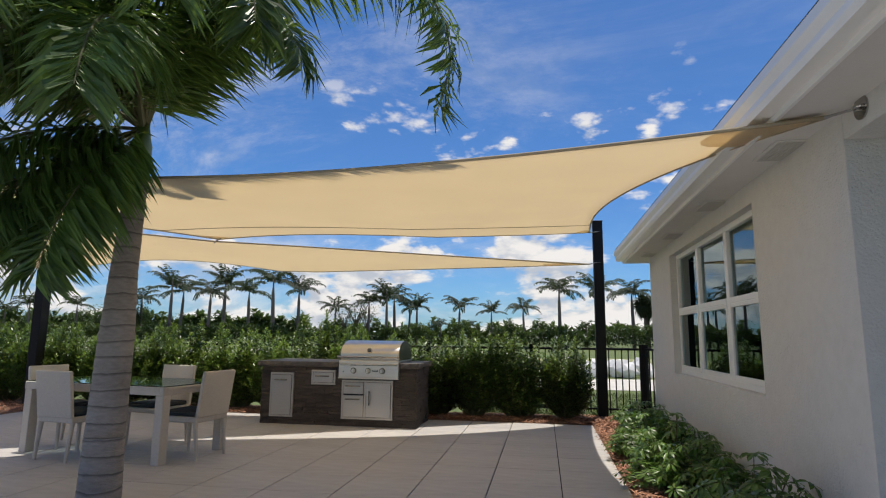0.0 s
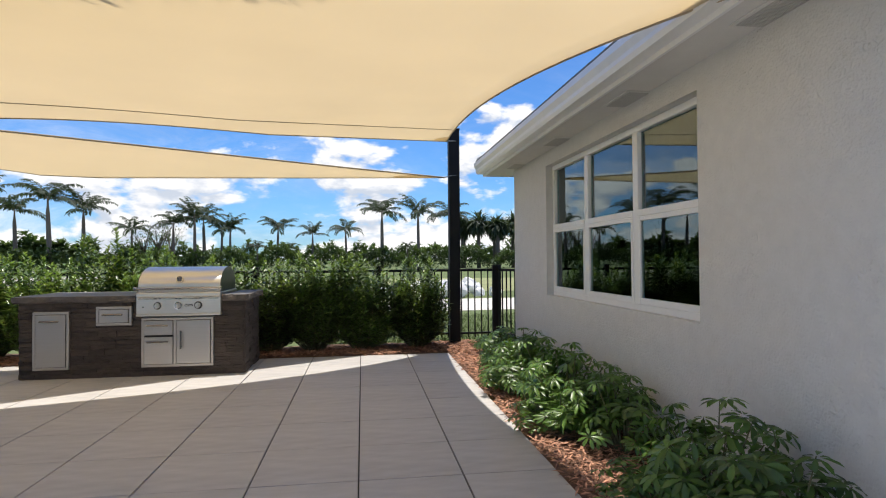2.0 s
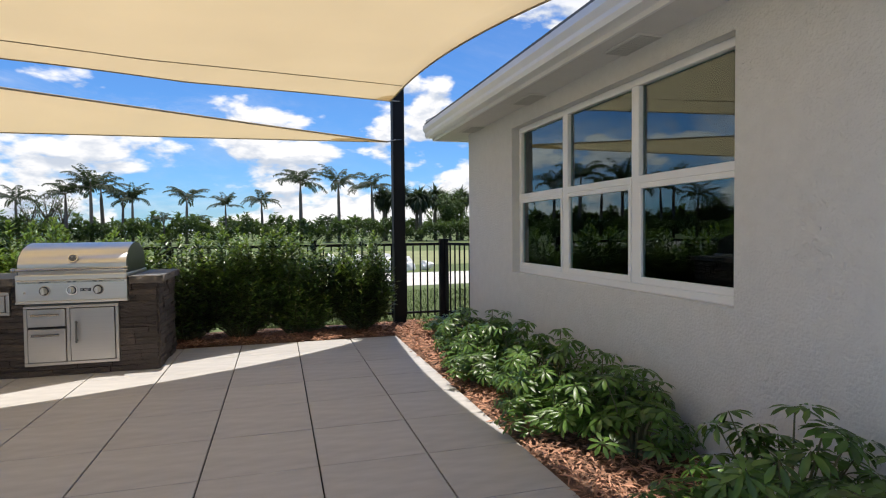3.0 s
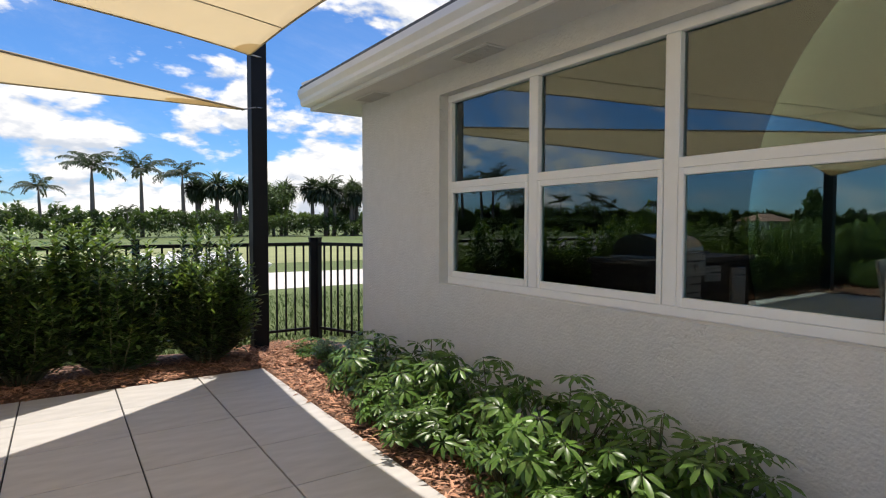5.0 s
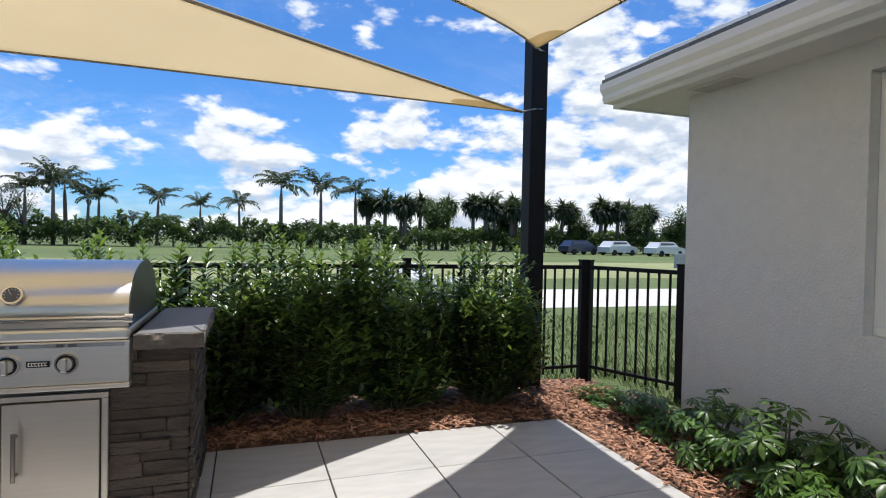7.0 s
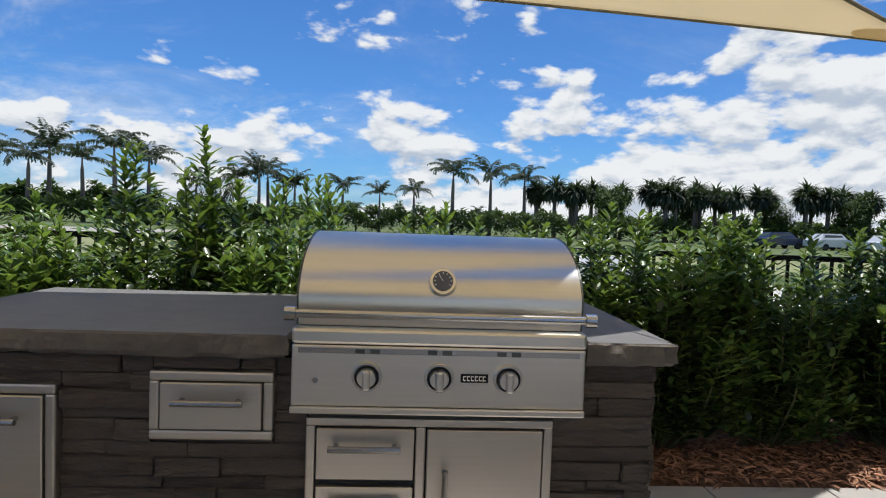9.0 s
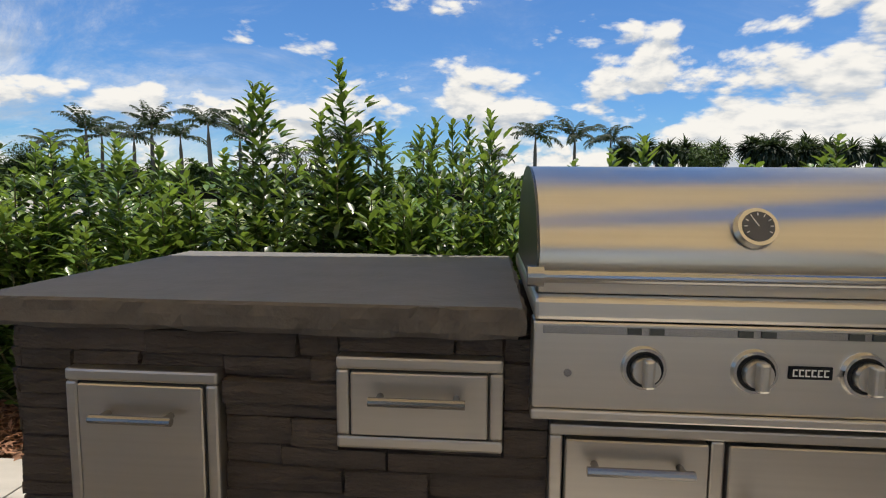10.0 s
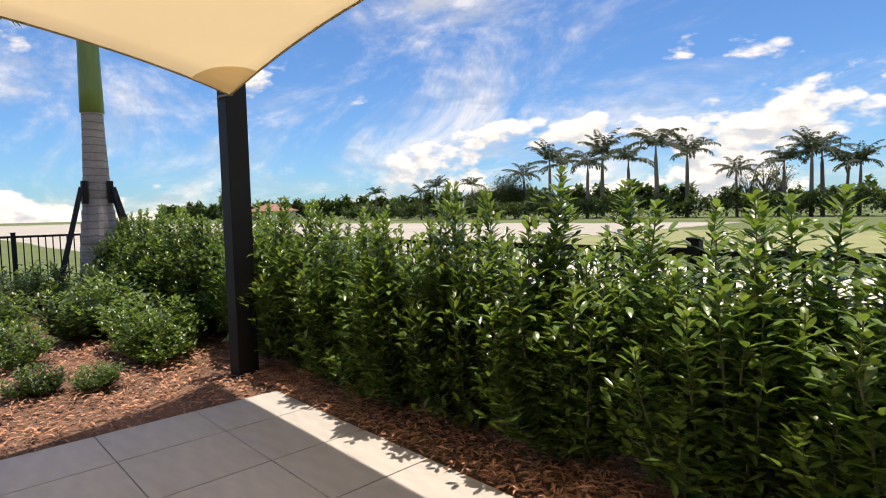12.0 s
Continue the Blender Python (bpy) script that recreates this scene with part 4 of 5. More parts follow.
def dining_chair():
    t = thing("dining_chair", (0, 0, 0), "pale wicker dining chair with a charcoal seat cushion", "chair", "chairs round the table")
    b = B(); box(b, -0.24, 0.24, -0.24, 0.24, 0.37, 0.43, 0.012, 2)
    part("seat", b, M_WICKER, t)
    b = B(); box(b, -0.225, 0.225, -0.235, 0.21, 0.432, 0.48, 0.02, 3)
    part("cushion", b, M_CUSHION, t, "charcoal seat cushion")
    b = B(); box(b, -0.24, 0.24, -0.02, 0.02, 0.0, 0.47, 0.012, 2)
    bmesh.ops.transform(b, matrix=pose(0, 0.235, 0.42, -8), verts=b.verts)
    bk = part("backrest", b, M_WICKER, t)
    for x in (-0.215, 0.215):
        for y, ty in ((-0.215, -0.215), (0.215, 0.25)):
            b = B(); tube(b, (x, ty, 0), (x, y, 0.38), 0.016, 0.024, 8)
            part("leg", b, M_WICKER, t)
    return t
first = dining_chair()
first.matrix_basis = pose(-3.81, -3.20, 0, 0, 0, -97)
for x, y, r in ((-4.62, -2.66, -8), (-5.60, -2.98, 82), (-4.95, -3.50, 171)):
    copy_thing(first, pose(x, y, 0, 0, 0, r))

# ---- planting ----
def shrub_mesh(seed, height, radius, shoots, leaf_len, tall=0, fill=0, crown=0):
    r = random.Random(seed)
    lv, young, st = Leaves(True), Leaves(True), B()
    for k in range(shoots):
        a, q = r.uniform(0, 6.28), radius * math.sqrt(r.random())
        top = height * (r.uniform(0.30, 0.75) if r.random() < 0.35 else r.uniform(0.66, 1.04)) * (1 - 0.20 * (q / radius) ** 2)
        if k < tall:
            top, q = height * (r.uniform(1.20, 1.30) if k < crown else r.uniform(1.04, 1.16)), q * 0.6
        base = Vector((0.25 * q * math.cos(a), 0.25 * q * math.sin(a), 0))
        tip = Vector((q * math.cos(a), q * math.sin(a), top))
        out = Vector((math.cos(a), math.sin(a), 0))
        pts = []
        for i in range(6):
            w = i / 5
            pts.append(base.lerp(tip, w) + out * 0.10 * math.sin(w * math.pi) + Vector((r.uniform(-.012, .012), r.uniform(-.012, .012), 0)))
        path_tube(st, pts, [0.009 - 0.0065 * i / 5 for i in range(6)], 4)
        n = int((20 + top * 36) * (1.7 if k < tall else 1.0))
        for i in range(n):
            w = 0.14 + 0.86 * (i + r.random()) / n
            j = min(4, int(w * 5))
            p = pts[j].lerp(pts[j + 1], w * 5 - j)
            axis = (pts[j + 1] - pts[j]).normalized()
            b_ = i * 2.4 + r.uniform(-.4, .4)
            side = Vector((math.cos(b_), math.sin(b_), 0))
            lift = 0.50 + 0.8 * max(0, w - 0.75) * 4 * r.random()
            d = (side + axis * lift).normalized()
            (young if w > 0.87 else lv).add(p, d, axis + Vector((0, 0, 0.3)), leaf_len * r.uniform(0.65, 1.2) * (1 - 0.35 * (w > 0.95)), leaf_len * r.uniform(0.32, 0.43), 0.35, r.uniform(-.15, .12))
            if w < 0.90 and r.random() < 0.7:
                # side twig with a pair of leaves further out
                e = p + side * r.uniform(0.04, 0.13) + Vector((0, 0, r.uniform(0, .05)))
                for s_ in (-1, 1):
                    t_ = Vector((math.cos(b_ + s_ * 0.8), math.sin(b_ + s_ * 0.8), r.uniform(0.1, 0.9)))
                    lv.add(e, t_, Vector((0, 0, 1)), leaf_len * r.uniform(0.6, 1.1), leaf_len * r.uniform(0.34, 0.46), 0.35, r.uniform(-.1, .15))
    for _ in range(fill):
        a, q = r.uniform(0, 6.28), radius * 0.95 * math.sqrt(r.random())
        p = Vector((q * math.cos(a), q * math.sin(a), height * r.uniform(0.14, 0.78)))
        lv.add(p, Vector((r.uniform(-1, 1), r.uniform(-1, 1), r.uniform(-.4, .7))), Vector((0, 0, 1)), leaf_len * r.uniform(.7, 1.1), leaf_len * r.uniform(.35, .45), 0.3, 0.2)
    return lv.mesh("foliage", M_LEAF), finish(st, "branchwork", M_STEM), young.mesh("young_leaves", M_LEAF_NEW)


def shrub(variants, k, at, size, label, group, name="hedge_shrub", rz=0.0, category="shrub"):
    t = thing(name, at, label, category, group, rz=rz)
    t.scale = size
    for nm, me in zip(("foliage", "branchwork", "young_leaves"), variants[k]):
        ob = new(nm, me); ob.parent = t
    return t
hedge = [shrub_mesh(11 + k, 1.34, 0.52, 84, 0.088, tall=(5, 6, 7, 4)[k], fill=900, crown=(0, 3, 0, 0)[k]) for k in range(4)]
hr = random.Random(5)
hx = 0.18
k = 0
while hx > -15.6:
    s = hr.uniform(0.80, 0.92) if hx > -2.2 else hr.uniform(0.88, 1.02)
    y = 0.54 + hr.uniform(-.05, .05)
    tall_ = -4.5 < hx < -3.8 or -6.6 < hx < -5.9
    shrub(hedge, 1 if tall_ else (0, 2, 3, 0, 3)[k % 5], (hx, y, 0.0), (1.06, 0.80, (1.0 if hx > -5 else 0.91) if tall_ else s),
          "glossy green hedge shrub with tall shoots in mulch" if tall_ else "dense glossy green hedge shrub in mulch", "hedge shrubs along the fence", rz=hr.uniform(0, 360))
    hx -= hr.uniform(0.60, 0.76)
    k += 1


def umbrella_mesh(seed, height, radius, heads):
    r = random.Random(seed)
    lv, st = Leaves(True), B()
    for k in range(heads):
        a, q = r.uniform(0, 6.28), radius * math.sqrt(r.random())
        top = height * r.uniform(0.28, 1.0) * (1 - 0.40 * (q / radius) ** 2)
        base = Vector((0.2 * q * math.cos(a), 0.2 * q * math.sin(a), 0))
        tip = Vector((q * math.cos(a), q * math.sin(a), top))
        mid = base.lerp(tip, 0.55) + Vector((0, 0, 0.05))
        path_tube(st, [base, mid, tip], [0.007, 0.005, 0.003], 4)
        for h in range(r.choice((1, 2, 2))):
            c = tip + Vector((r.uniform(-.07, .07), r.uniform(-.07, .07), r.uniform(-.08, .03))) if h else tip
            ax = Vector((0.7 * math.cos(a) * q / radius + r.uniform(-.3, .3), 0.7 * math.sin(a) * q / radius + r.uniform(-.3, .3), 1)).normalized()
            e1 = ax.orthogonal().normalized(); e2 = ax.cross(e1)
            n = r.choice((7, 8, 8, 9))
            L = r.uniform(0.07, 0.108)
            for i in range(n):
                t_ = 6.283 * i / n + r.uniform(-.12, .12)
                d = e1 * math.cos(t_) + e2 * math.sin(t_) - ax * r.uniform(0.05, 0.45)
                lv.add(c + d * 0.012, d, ax, L * r.uniform(.85, 1.1), L * 0.34, 0.3, 0.18)
    return lv.mesh("foliage", M_ARB), finish(st, "branchwork", M_STEM)
umb = [umbrella_mesh(41 + k, 0.66, 0.31, 52) for k in range(3)]
ur = random.Random(9)
for k, (x, y, s) in enumerate(((1.08, -0.45, 0.50), (1.05, -1.0, 0.72), (1.0, -1.55, 0.90), (0.98, -2.15, 1.0), (1.02, -2.75, 0.95), (1.0, -3.3, 1.05),
                               (1.08, -3.72, 0.88), (1.1, -4.05, 0.84), (1.05, -5.1, 1.05), (1.1, -5.5, 0.92), (1.1, 0.1, 0.34),
                               (0.84, -1.8, 0.50), (0.83, -2.45, 0.55), (0.85, -3.05, 0.58), (0.84, -3.6, 0.50), (0.86, -4.95, 0.55))):
    shrub(umb, k % 3, (x, y, 0.0), (0.92 * min(1, s + .1), 1.02, s), "bright green umbrella-leaved shrub against the house wall", "shrubs along the house", "umbrella_shrub", ur.uniform(0, 360))

# low planting in the far bed
low = [shrub_mesh(61 + k, 0.5, 0.38, 44, 0.06) for k in range(2)]
for k, (x, y, s) in enumerate(((-10.95, -1.45, 0.85), (-10.2, -0.35, 0.95), (-10.7, -0.15, 1.2), (-11.8, -0.5, 1.35), (-9.6, -0.95, 0.42), (-9.75, -1.35, 0.5), (-12.6, 0.0, 1.5),
                               (-13.2, -1.3, 1.1), (-13.6, 0.35, 1.6), (-14.6, -0.6, 1.5), (-15.4, -1.6, 1.6), (-9.5, -2.1, 0.45))):
    shrub(low, k % 2, (x, y, 0), (s * 1.1, s * 1.1, s), "small leafy shrub in reddish mulch", "low shrubs in the far bed", "low_shrub", k * 67)
gr = random.Random(3)
gl = Leaves()
for _ in range(260):
    a = gr.uniform(0, 6.28)
    gl.add(Vector((gr.uniform(-.1, .1), gr.uniform(-.1, .1), 0)), Vector((0.55 * math.cos(a), 0.55 * math.sin(a), gr.uniform(0.7, 1.4))), Vector((0, 0, 1)), gr.uniform(.4, .85), 0.012, 0.2, 0.25)
for x, y in ((-12.6, -1.55), (-13.1, -1.9), (-14.2, -1.2)):
    t = thing("ornamental_grass", (x, y, 0), "clump of fine arching ornamental grass", "grass clump", "grass clumps")
    leaves_part("blades", gl, M_BLADE, t)


# ---- palms ----
def frond(lv, st, origin, az, rise, length, droop, leaf, r, pairs=46, plume=0.5, hang=0.5, width=0.03):
    """A feather frond: an arching rib with leaflets on both sides."""
    pts, p = [], Vector(origin)
    n = 14
    ang = rise
    for i in range(n + 1):
        pts.append(p.copy())
        d = Vector((math.cos(az) * math.cos(ang), math.sin(az) * math.cos(ang), math.sin(ang)))
        p = p + d * length / n
        ang -= droop / n * (0.5 + 1.0 * i / n)
    path_tube(st, pts, [0.022 * (1 - 0.85 * i / n) * (length / 2.5) for i in range(n + 1)], 5)
    for k in range(pairs):
        w = 0.10 + 0.90 * k / (pairs - 1)
        j = min(n - 1, int(w * n))
        q = pts[j].lerp(pts[j + 1], w * n - j)
        t = (pts[j + 1] - pts[j]).normalized()
        side = t.cross(Vector((0, 0, 1)))
        side = side.normalized() if side.length > 1e-3 else Vector((-math.sin(az), math.cos(az), 0))
        upv = side.cross(t)
        L = leaf * (0.55 + 0.45 * math.sin(math.pi * min(1, 0.12 + w * 0.95))) * r.uniform(.85, 1.1)
        for s in (-1, 1):
            for row in range(2 if plume > 0.3 else 1):
                d = side * s * r.uniform(0.75, 1.0) + t * r.uniform(0.35, 0.8) + upv * (r.uniform(-0.1, plume) if row == 0 else r.uniform(-.5, 0.1)) - Vector((0, 0, hang * r.uniform(.4, 1.0)))
                lv.add(q, d, upv, L, width, 0.5, r.uniform(0.1, 0.4))


def palm_trunk(b, pts, radii, ring_step=0.09):
    """A trunk with faint ring scars."""
    P, R = [], []
    for i in range(len(pts) - 1):
        a, c = Vector(pts[i]), Vector(pts[i + 1])
        n = max(2, int((c - a).length / ring_step))
        for k in range(n):
            w = k / n
            rr = radii[i] + (radii[i + 1] - radii[i]) * w
            for off, f in ((0, 1.0), (0.78, 0.992), (0.90, 0.955)):
                P.append(a.lerp(c, w + off / n)); R.append(rr * f)
    P.append(Vector(pts[-1])); R.append(radii[-1])
    return path_tube(b, P, R, 18)


PALM_AT = Vector((-3.42, -4.92, 0))
pr_ = random.Random(77)
palm = thing("palm_tree", tuple(PALM_AT), "young feather palm with ringed grey trunk on the patio", "palm tree")
b = B()
tp = [(0.0, 0, -0.05), (0.0, 0, 0.5), (0.02, 0.0, 1.2), (0.03, 0.0, 1.75), (0.07, 0, 2.52)]
palm_trunk(b, tp, [0.155, 0.140, 0.128, 0.100, 0.080])
part("trunk", b, M_TRUNK, palm, "ringed grey trunk", smooth=True)
b = B(); path_tube(b, [Vector(p) for p in ((0.07, 0, 2.51), (0.08, 0, 2.78), (0.08, 0, 3.02))], [0.083, 0.08, 0.05], 14)
part("crownshaft", b, M_SHAFT, palm, "smooth green crownshaft", smooth=True)
for az, rise, length, droop in ((310, 58, 2.8, 2.7), (290, 50, 2.9, 2.6), (270, 60, 3.0, 2.8), (250, 50, 3.0, 2.5), (230, 56, 3.0, 2.7), (210, 45, 2.8, 2.4), (325, 62, 2.6, 2.8), (300, 30, 2.4, 2.1),
                                (262, 28, 2.6, 2.1), (236, 25, 2.7, 2.0), (190, 58, 2.6, 2.8), (357, 70, 4.1, 3.5), (90, 84, 1.8, 1.5), (345, 66, 2.2, 2.8),
                                (252, -30, 1.75, 0.8), (225, -36, 1.6, 0.7), (276, -38, 1.6, 0.75), (240, -12, 1.9, 1.1)):
    lv, st = Leaves(), B()
    frond(lv, st, (0.08, 0, 2.92), math.radians(az), math.radians(rise), length, droop, 0.58, pr_, 88, 0.7, 0.6, 0.036)
    rib = part("frond", st, M_STEM, palm)
    leaves_part("frond_blade", lv, M_PALM, rib, "long glossy dark green leaflets")

# propped palm in the far bed
LP = Vector((-15.0, 0.3, 0))
palm2 = thing("propped_palm", tuple(LP), "newly planted palm with a swollen trunk held by dark props", "palm tree")
b = B()
palm_trunk(b, [(0, 0, -0.05), (0, 0, 0.4), (0, 0, 0.95), (0, 0, 1.7), (0, 0, 2.6), (0.0, 0, 3.6)], [0.29, 0.31, 0.28, 0.20, 0.165, 0.14], 0.16)
part("trunk", b, M_TRUNK, palm2, "swollen ringed trunk", smooth=True)
b = B(); path_tube(b, [Vector((0, 0, 3.05)), Vector((0, 0, 3.5)), Vector((0, 0, 4.2)), Vector((0, 0, 4.9))], [0.175, 0.165, 0.15, 0.08], 14)
part("crownshaft", b, M_SHAFT, palm2, "smooth green crownshaft", smooth=True)
b = B(); tube(b, (0, 0, 1.72), (0, 0, 1.88), 0.222, seg=18)
part("collar", b, M_TRUNK, palm2, "burlap collar")
for k in range(4):
    a = math.radians(35 + 90 * k)
    c, s = math.cos(a), math.sin(a)
    b = B(); box(b, c * .25 - .04, c * .25 + .04, s * .25 - .04, s * .25 + .04, 1.6, 1.96, 0.004)
    part("batten", b, M_BLACK, palm2)
    b = B(); tube(b, (c * 0.31, s * 0.31, 1.85), (c * 0.95, s * 0.95, -0.02), 0.05, seg=4)
    part("prop", b, M_BLACK, palm2, "dark wooden prop")
for k in range(9):
    lv, st = Leaves(), B()
    frond(lv, st, (0, 0, 4.8), k * 0.70, math.radians(50), 2.6, 2.2, 0.5, pr_, 40, 0.5, 0.5, 0.035)
    rib = part("frond", st, M_STEM, palm2)
    leaves_part("frond_blade", lv, M_PALM, rib)


# ---- distance ----
def far_palm(seed, height, spread, name="royal_palm"):
    r = random.Random(seed)
    b = B()
    lean = r.uniform(-.25, .25)
    path_tube(b, [Vector((0, 0, -0.1)), Vector((lean * .3, 0, height * .4)), Vector((lean, 0, height * .8)), Vector((lean, 0, height))], [0.26, 0.24, 0.19, 0.10], 8)
    lv, st = Leaves(), B()
    for k in range(13):
        frond(lv, st, (lean, 0, height - 0.1), k * 0.4833 * 1.0 + r.uniform(-.2, .2), math.radians(r.uniform(5, 80)), spread * r.uniform(.85, 1.1), r.uniform(0.9, 1.9), 0.85, r, 22, 0.2, 0.6, 0.17)
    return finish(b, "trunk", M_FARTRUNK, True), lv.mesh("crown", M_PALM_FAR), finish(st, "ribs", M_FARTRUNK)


def set_palm(meshes, at, s, rz, label, group, name):
    t = thing(name, at, label, "palm tree", group, rz=rz)
    t.scale = (s, s, s)
    for nm, me in zip(("trunk", "crown", "rib"), meshes):
        ob = new(nm, me); ob.parent = t
    return t
royals = [far_palm(100 + k, 7.6, 3.7) for k in range(3)]
dr = random.Random(31)
for k, (x, z_) in enumerate(((-37.8, 9.0), (-33.8, 7.6), (-28.4, 5.4), (-23.7, 6.0), (-21.2, 6.7), (-19.8, 6.6), (-17.9, 5.2), (-16.9, 5.3), (-13.7, 3.1), (-11.0, 5.4), (-6.9, 4.7), (-2.6, 5.2),
                             (1.9, 7.5), (6.7, 7.2), (11.1, 7.0), (-41.3, 7.5), (-44.9, 8.5), (-47.8, 7.6), (-51.6, 7.6), (-53.8, 8.3), (-58, 6.6), (-68.9, 5.6), (-78, 5.8), (-82, 5.1), (-95.4, 5.3), (28.7, 5.9), (5.4, 2.8), (-9.6, 2.9))):
    d_ = dr.uniform(-4, 4)
    set_palm(royals[k % 3], (x * (1 + d_ / 68.5) + 1.9 * (-d_ / 68.5), 66 + d_, -0.05), z_ / 7.6 * (1 + d_ / 69), dr.uniform(0, 360), "tall feather palm standing far off beyond the lawn", "far feather palms", "royal_palm")


def sabal(seed):
    r = random.Random(seed)
    b = B()
    path_tube(b, [Vector((0, 0, -.1)), Vector((.05, 0, 2.4)), Vector((0, 0, 4.6))], [0.24, 0.21, 0.20], 8)
    lv = Leaves()
    for _ in range(420):
        d = Vector((r.gauss(0, 1), r.gauss(0, 1), r.gauss(0.15, 0.8))).normalized()
        lv.add(Vector((0, 0, 4.7)) + d * r.uniform(.1, .7), d + Vector((0, 0, -.25)), Vector((0, 0, 1)), r.uniform(.7, 1.3), 0.22, .4, .3)
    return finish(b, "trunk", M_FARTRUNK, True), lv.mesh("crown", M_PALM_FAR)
sab = [sabal(200 + k) for k in range(3)]
for k in range(30):
    x = 13.2 + k * 1.25 + dr.uniform(-.5, .5)
    set_palm(sab[k % 3], (x, 70 + dr.uniform(-4, 5) - 0.35 * k, -0.05), dr.uniform(1.10, 1.30), dr.uniform(0, 360), "stout fan palm with a round dark crown far off", "far fan palms", "fan_palm")


def broad_tree(seed, h, bare=False):
    r = random.Random(seed)
    b = B()
    lv = Leaves()
    path_tube(b, [Vector((0, 0, -.1)), Vector((0.1, 0, h * .25)), Vector((0, 0.05, h * .5))], [0.22, 0.16, 0.11], 7)
    for k in range(16):
        a = r.uniform(0, 6.28)
        s = Vector((0.05, 0, h * r.uniform(.2, .5)))
        e = Vector((math.cos(a) * h * r.uniform(.12, .34), math.sin(a) * h * r.uniform(.12, .34), h * r.uniform(.5, 1.0)))
        path_tube(b, [s, s.lerp(e, .5) + Vector((0, 0, .15)), e], [0.07, 0.045, 0.015], 5)
        for _ in range(24 if bare else 240):
            p = s.lerp(e, r.uniform(.4, 1.05)) + Vector((r.gauss(0, .09 * h), r.gauss(0, .09 * h), r.gauss(0, .07 * h)))
            lv.add(p, Vector((r.uniform(-1, 1), r.uniform(-1, 1), r.uniform(-.5, .6))), Vector((0, 0, 1)), r.uniform(.20, .42), .17, .3, .2)
    return finish(b, "trunk", M_FARTRUNK), lv.mesh("crown", M_BUSH)


trees = [broad_tree(300, 6.0), broad_tree(301, 5.0), broad_tree(302, 6.5, True)]
def set_tree(k, at, s, label):
    t = thing("tree", at, label, "tree", "far trees", rz=dr.uniform(0, 360))
    t.scale = (s, s, s)
    for nm, me in zip(("trunk", "crown"), trees[k]):
        ob = new(nm, me); ob.parent = t
for x, y, k, s in ((-25.3, 66, 2, 1.05), (-24.2, 67, 2, 0.95), (-26.6, 65, 2, 0.9), (-61, 67, 0, 1.1), (-63.5, 66, 1, 1.2), (21.7, 67, 0, 1.1), (-74, 72, 1, 1.0), (-80, 70, 0, 0.9), (-62, 69, 2, 0.8), (32, 68, 0, 1.05), (-27, 66, 1, 0.55), (-30, 68, 1, 0.6), (-46, 66, 1, 0.55),
                   (40, 62, 0, 0.9), (46, 58, 0, 1.0), (51, 56, 1, 1.15), (56, 54, 0, 0.9), (62, 50, 0, 1.0), (68, 44, 1, 1.2), (74, 38, 0, 1.1)):
    set_tree(k, (x, y, -0.05), s, "bare-branched young tree far off" if k == 2 else "rounded leafy tree far off")

# belts of bushes along the horizon
def belt(x0, x1, y0, y1, h, count, seed, size=0.5):
    r = random.Random(seed)
    lv = Leaves()
    for _ in range(count):
        x = r.uniform(x0, x1)
        top = h * (0.55 + 0.5 * noise.noise(Vector((x * 0.35, seed, 0))) + 0.25 * noise.noise(Vector((x * 1.3, seed, 4))))
        z_ = max(0, top) * math.sqrt(r.random())
        d = Vector((r.uniform(-1, 1), r.uniform(-1, .2), r.uniform(-.3, 1)))
        lv.add(Vector((x, y0 + (y1 - y0) * (x - x0) / (x1 - x0) + r.uniform(-1.5, 1.5), z_ - .05)), d, Vector((0, 0, 1)), size * r.uniform(.6, 1.3), size * .5, .3, .2)
    return lv
for nm, lv in (("far_bushes", belt(-100, 42, 62, 62, 4.0, 34000, 3)), ("far_bushes", belt(40, 110, 60, 28, 3.6, 14000, 8)), ("far_woods", belt(-300, -60, 90, 130, 9.0, 26000, 14, 1.8)),
               ("far_woods", belt(-320, -150, 130, 60, 12.0, 12000, 17, 2.4)), ("far_woods", belt(-60, 200, 150, 120, 7.0, 16000, 23, 1.6))):
    tagged(new(nm, lv.mesh(nm, M_BUSH)), "dark green belt of bushes along the horizon", "bushes", "", "stuff")


# distant house with a clay roof
hs = thing("house", (-200, 96, 0), "low pale house with a terracotta roof far off", "house")
b = B(); box(b, -9, 9, -5, 5, -.1, 3.0)
part("wall", b, M_STUCCO, hs)
b = B()
v = [b.verts.new(p) for p in ((-10, -6, 3), (10, -6, 3), (10, 6, 3), (-10, 6, 3), (-4, 0, 5.6), (4, 0, 5.6))]
for f in ((0, 1, 5, 4), (1, 2, 5), (2, 3, 4, 5), (3, 0, 4)):
    b.faces.new([v[i] for i in f])
part("roof", b, M_CLAY, hs)
for x in (-6, -2, 2, 6):
    b = B(); box(b, x - .7, x + .7, -5.06, -5.0, 1, 2.3)
    part("window", b, M_DARKSTEEL, hs)


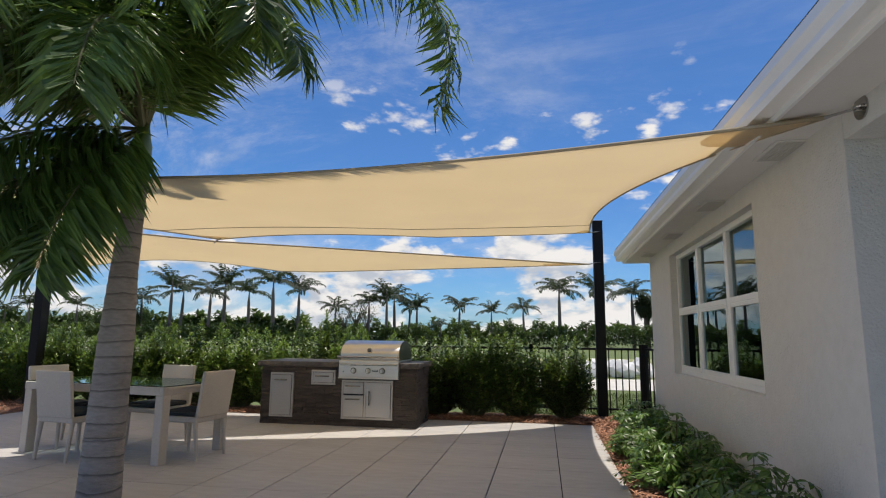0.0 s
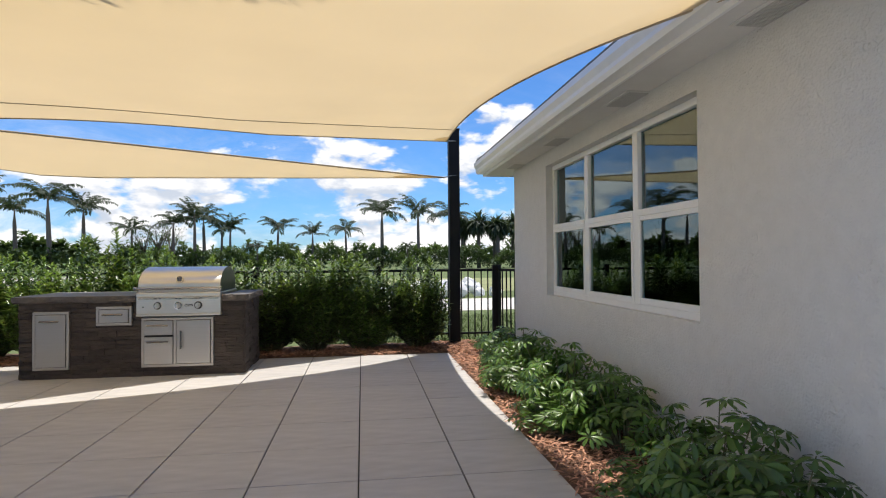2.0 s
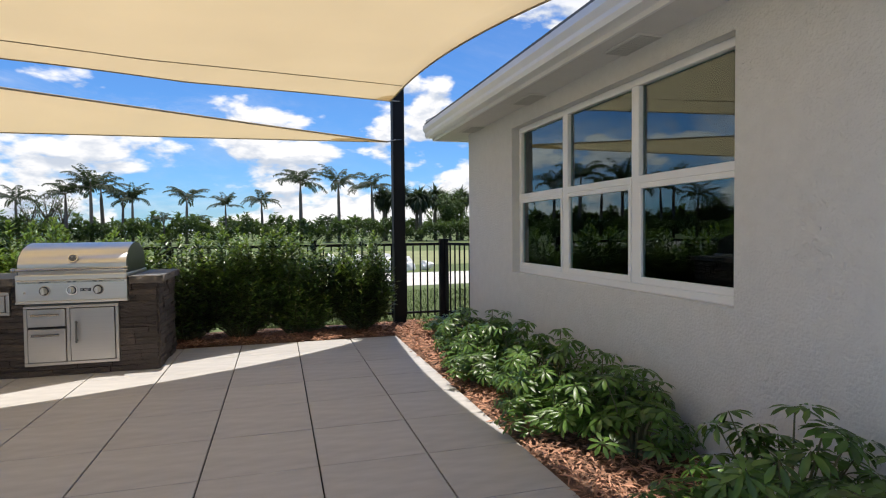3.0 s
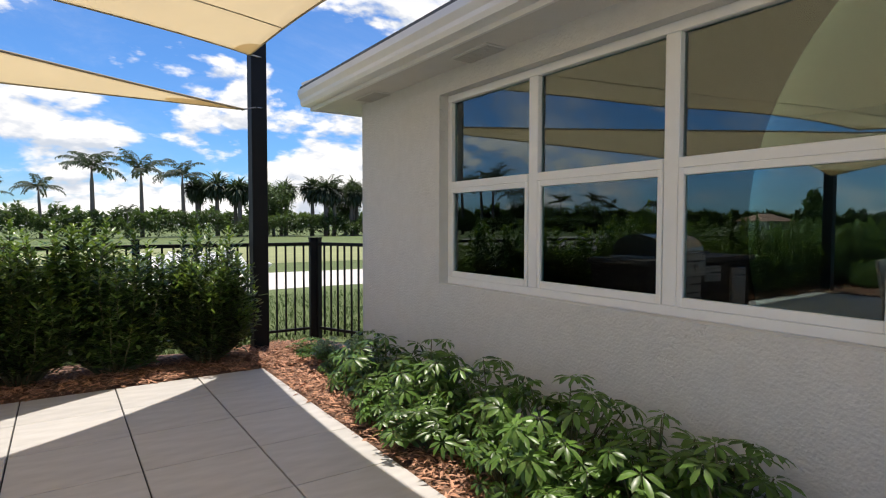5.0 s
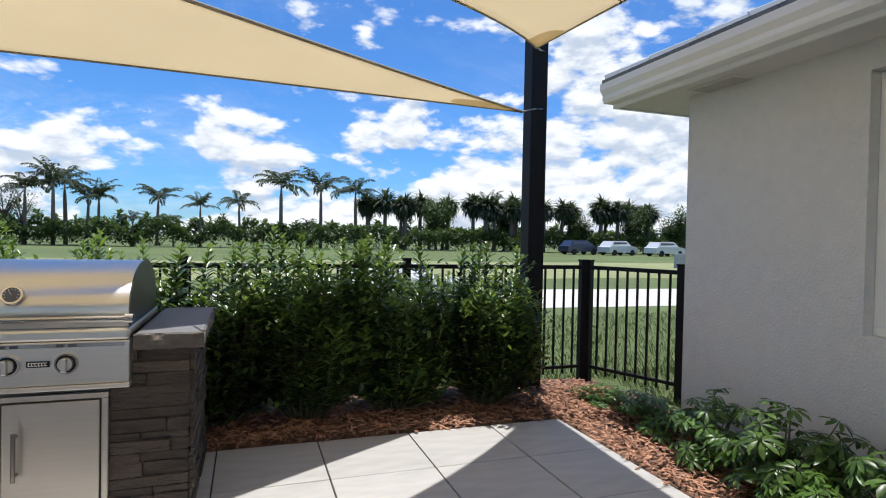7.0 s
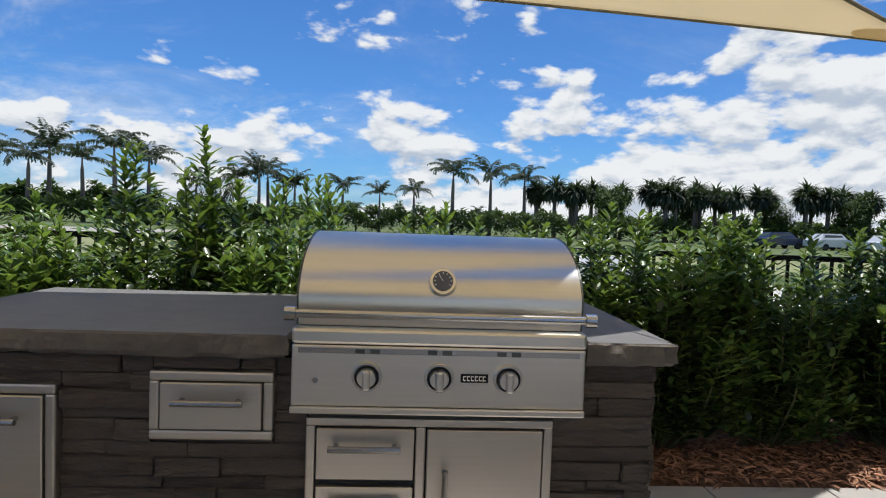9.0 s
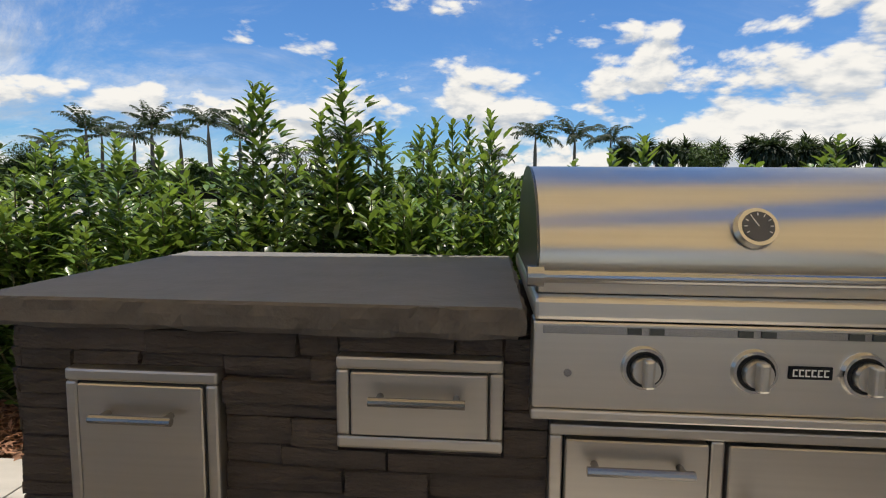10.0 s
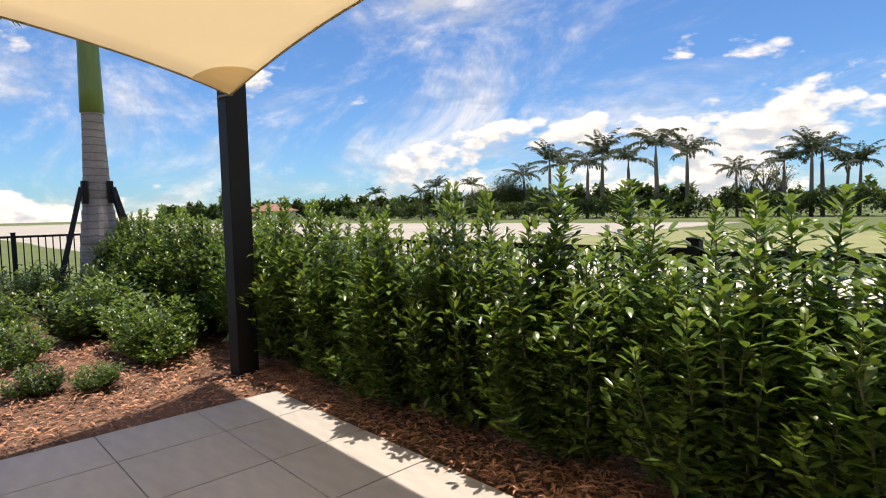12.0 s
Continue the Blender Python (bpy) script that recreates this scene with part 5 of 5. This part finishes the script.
def car(paint, label, at, rz):
    t = thing("car", at, label, "car", "cars parked far off", rz=rz)
    b = B()
    prof_ = [(-2.3, .35), (-2.3, .95), (-2.0, 1.05), (-1.6, 1.6), (0.6, 1.65), (1.2, 1.1), (2.2, .95), (2.35, .6), (2.3, .35)]
    l0 = [b.verts.new((x, -.9 if z_ < 1.2 else -.72, z_)) for x, z_ in prof_]
    l1 = [b.verts.new((x, .9 if z_ < 1.2 else .72, z_)) for x, z_ in prof_]
    for i in range(len(prof_)):
        j = (i + 1) % len(prof_)
        b.faces.new((l0[i], l0[j], l1[j], l1[i]))
    b.faces.new(l0); b.faces.new(l1[::-1])
    part("body", b, paint, t)
    for y in (-.86, .8):
        b = B(); v = [b.verts.new((x, y + (.06 if z_ > 1.3 and y < 0 else 0), z_)) for x, z_ in ((-1.7, 1.12), (.95, 1.12), (.5, 1.5), (-1.45, 1.5))]
        b.faces.new(v)
        p = part("window", b, M_DARKSTEEL, t)
        p.modifiers.new("thick", "SOLIDIFY").thickness = 0.06
    for x in (-1.45, 1.4):
        for y in (-.85, .85):
            b = B(); tube(b, (x, y - .1, .33), (x, y + .1, .33), .34, seg=16)
            part("wheel", b, M_TYRE, t)
    return t
car(M_PAINT_B, "dark blue estate car parked beyond the lawn", (34.2, 52.5, -.05), 8)
car(M_PAINT_W, "white estate car parked beyond the lawn", (38.3, 51, -.05), 12)
car(M_PAINT_W, "white estate car parked beyond the lawn", (43.0, 48.8, -.05), 8)
gp = thing("site_hoarding", (25.6, 20.6, -.05), "long grey panel hoarding beyond the path", "hoarding", rz=-38)
b = B(); box(b, 0, .98, -.05, .05, 0, 0.85, .02)
pm = finish(b, "panel", M_GREYWALL)
for k in range(9):
    ob = new("panel", pm); ob.parent = gp; ob.location = (-4.5 + k, 0, 0)

# rubble by the path
rb2 = B()
rr = random.Random(6)
for _ in range(60):
    g = bmesh.ops.create_icosphere(rb2, subdivisions=1, radius=rr.uniform(.12, .34), matrix=pose(rr.gauss(0, .9), rr.gauss(0, .5), rr.uniform(.0, .35), rr.uniform(0, 90), rr.uniform(0, 90), 0) @ Matrix.Diagonal((1.2, 1, .6, 1)))
    for v_ in g["verts"]:
        v_.co += Vector((rr.uniform(-.05, .05), rr.uniform(-.05, .05), rr.uniform(-.04, .04)))
ro = solid("rubble_heap", rb2, M_ROCK, "heap of pale broken rock beside the white path", "rubble", kind="stuff")
ro.location = (2.2, 12.3, -.02)

# grass blades near the fence
gb2 = Leaves()
for _ in range(16000):
    x, y = gr.uniform(-1.2, 7.5), 1.15 + 4.3 * gr.random() ** 1.5
    if x > WX - .1 and y < .3:
        continue
    a = gr.uniform(0, 6.28)
    gb2.add(Vector((x, y, -.052)), Vector((.5 * math.cos(a), .5 * math.sin(a), 1)), Vector((math.sin(a), 1, 0)), gr.uniform(.05, .11), .008, .2, .3)
for _ in range(3500):
    x, y = gr.uniform(1.75, 4), gr.uniform(-.3, 1.3)
    a = gr.uniform(0, 6.28)
    gb2.add(Vector((x, y, -.052)), Vector((.5 * math.cos(a), .5 * math.sin(a), 1)), Vector((math.sin(a), 1, 0)), gr.uniform(.05, .11), .008, .2, .3)
tagged(new("lawn_grass", gb2.mesh("lawn_grass", M_BLADE)), "short green lawn grass beyond the fence", "grass", "", "stuff")

# ---- pavers, nearest the house first ----
tb = B(); box(tb, 0.0045, TILE - 0.0045, -TILE + 0.0025, -0.0025, -0.02, 0.0, 0.002)
tile_me = finish(tb, "paver", M_TILE)
tb = B(); box(tb, 0.0045, PX1, -TILE + 0.0025, -0.0025, -0.02, 0.0, 0.002)
tile_right = finish(tb, "paver", M_TILE)
LW = 0.0 - 13 * TILE - PX0
tb = B(); box(tb, TILE - LW, TILE - 0.0045, -TILE + 0.0025, -0.0025, -0.02, 0.0, 0.002)
tile_left = finish(tb, "paver", M_TILE)
rest = B()
for r in range(21):
    for c in range(-14, 1):
        me = tile_right if c == 0 else tile_left if c == -14 else tile_me
        if r < 19:
            ob = new("paver", me); ob.parent = floor; ob.location = (c * TILE, -r * TILE, rnd.uniform(0, 0.0012))
        else:
            box(rest, c * TILE + 0.0025, (c + 1) * TILE - 0.0025 if c < 0 else PX1, -(r + 1) * TILE + 0.0025, -r * TILE - 0.0025, -0.02, 0.0)
for r in range(10, 21):
    for c in range(1, 10):
        box(rest, c * TILE - TILE + PX1 + 0.003, c * TILE + PX1 - 0.003, -(r + 1) * TILE + 0.0025, -r * TILE - 0.0025, -0.02, 0.0)
pr = part("pavers_beyond", rest, M_TILE, floor)
tagged(pr, kind="stuff")
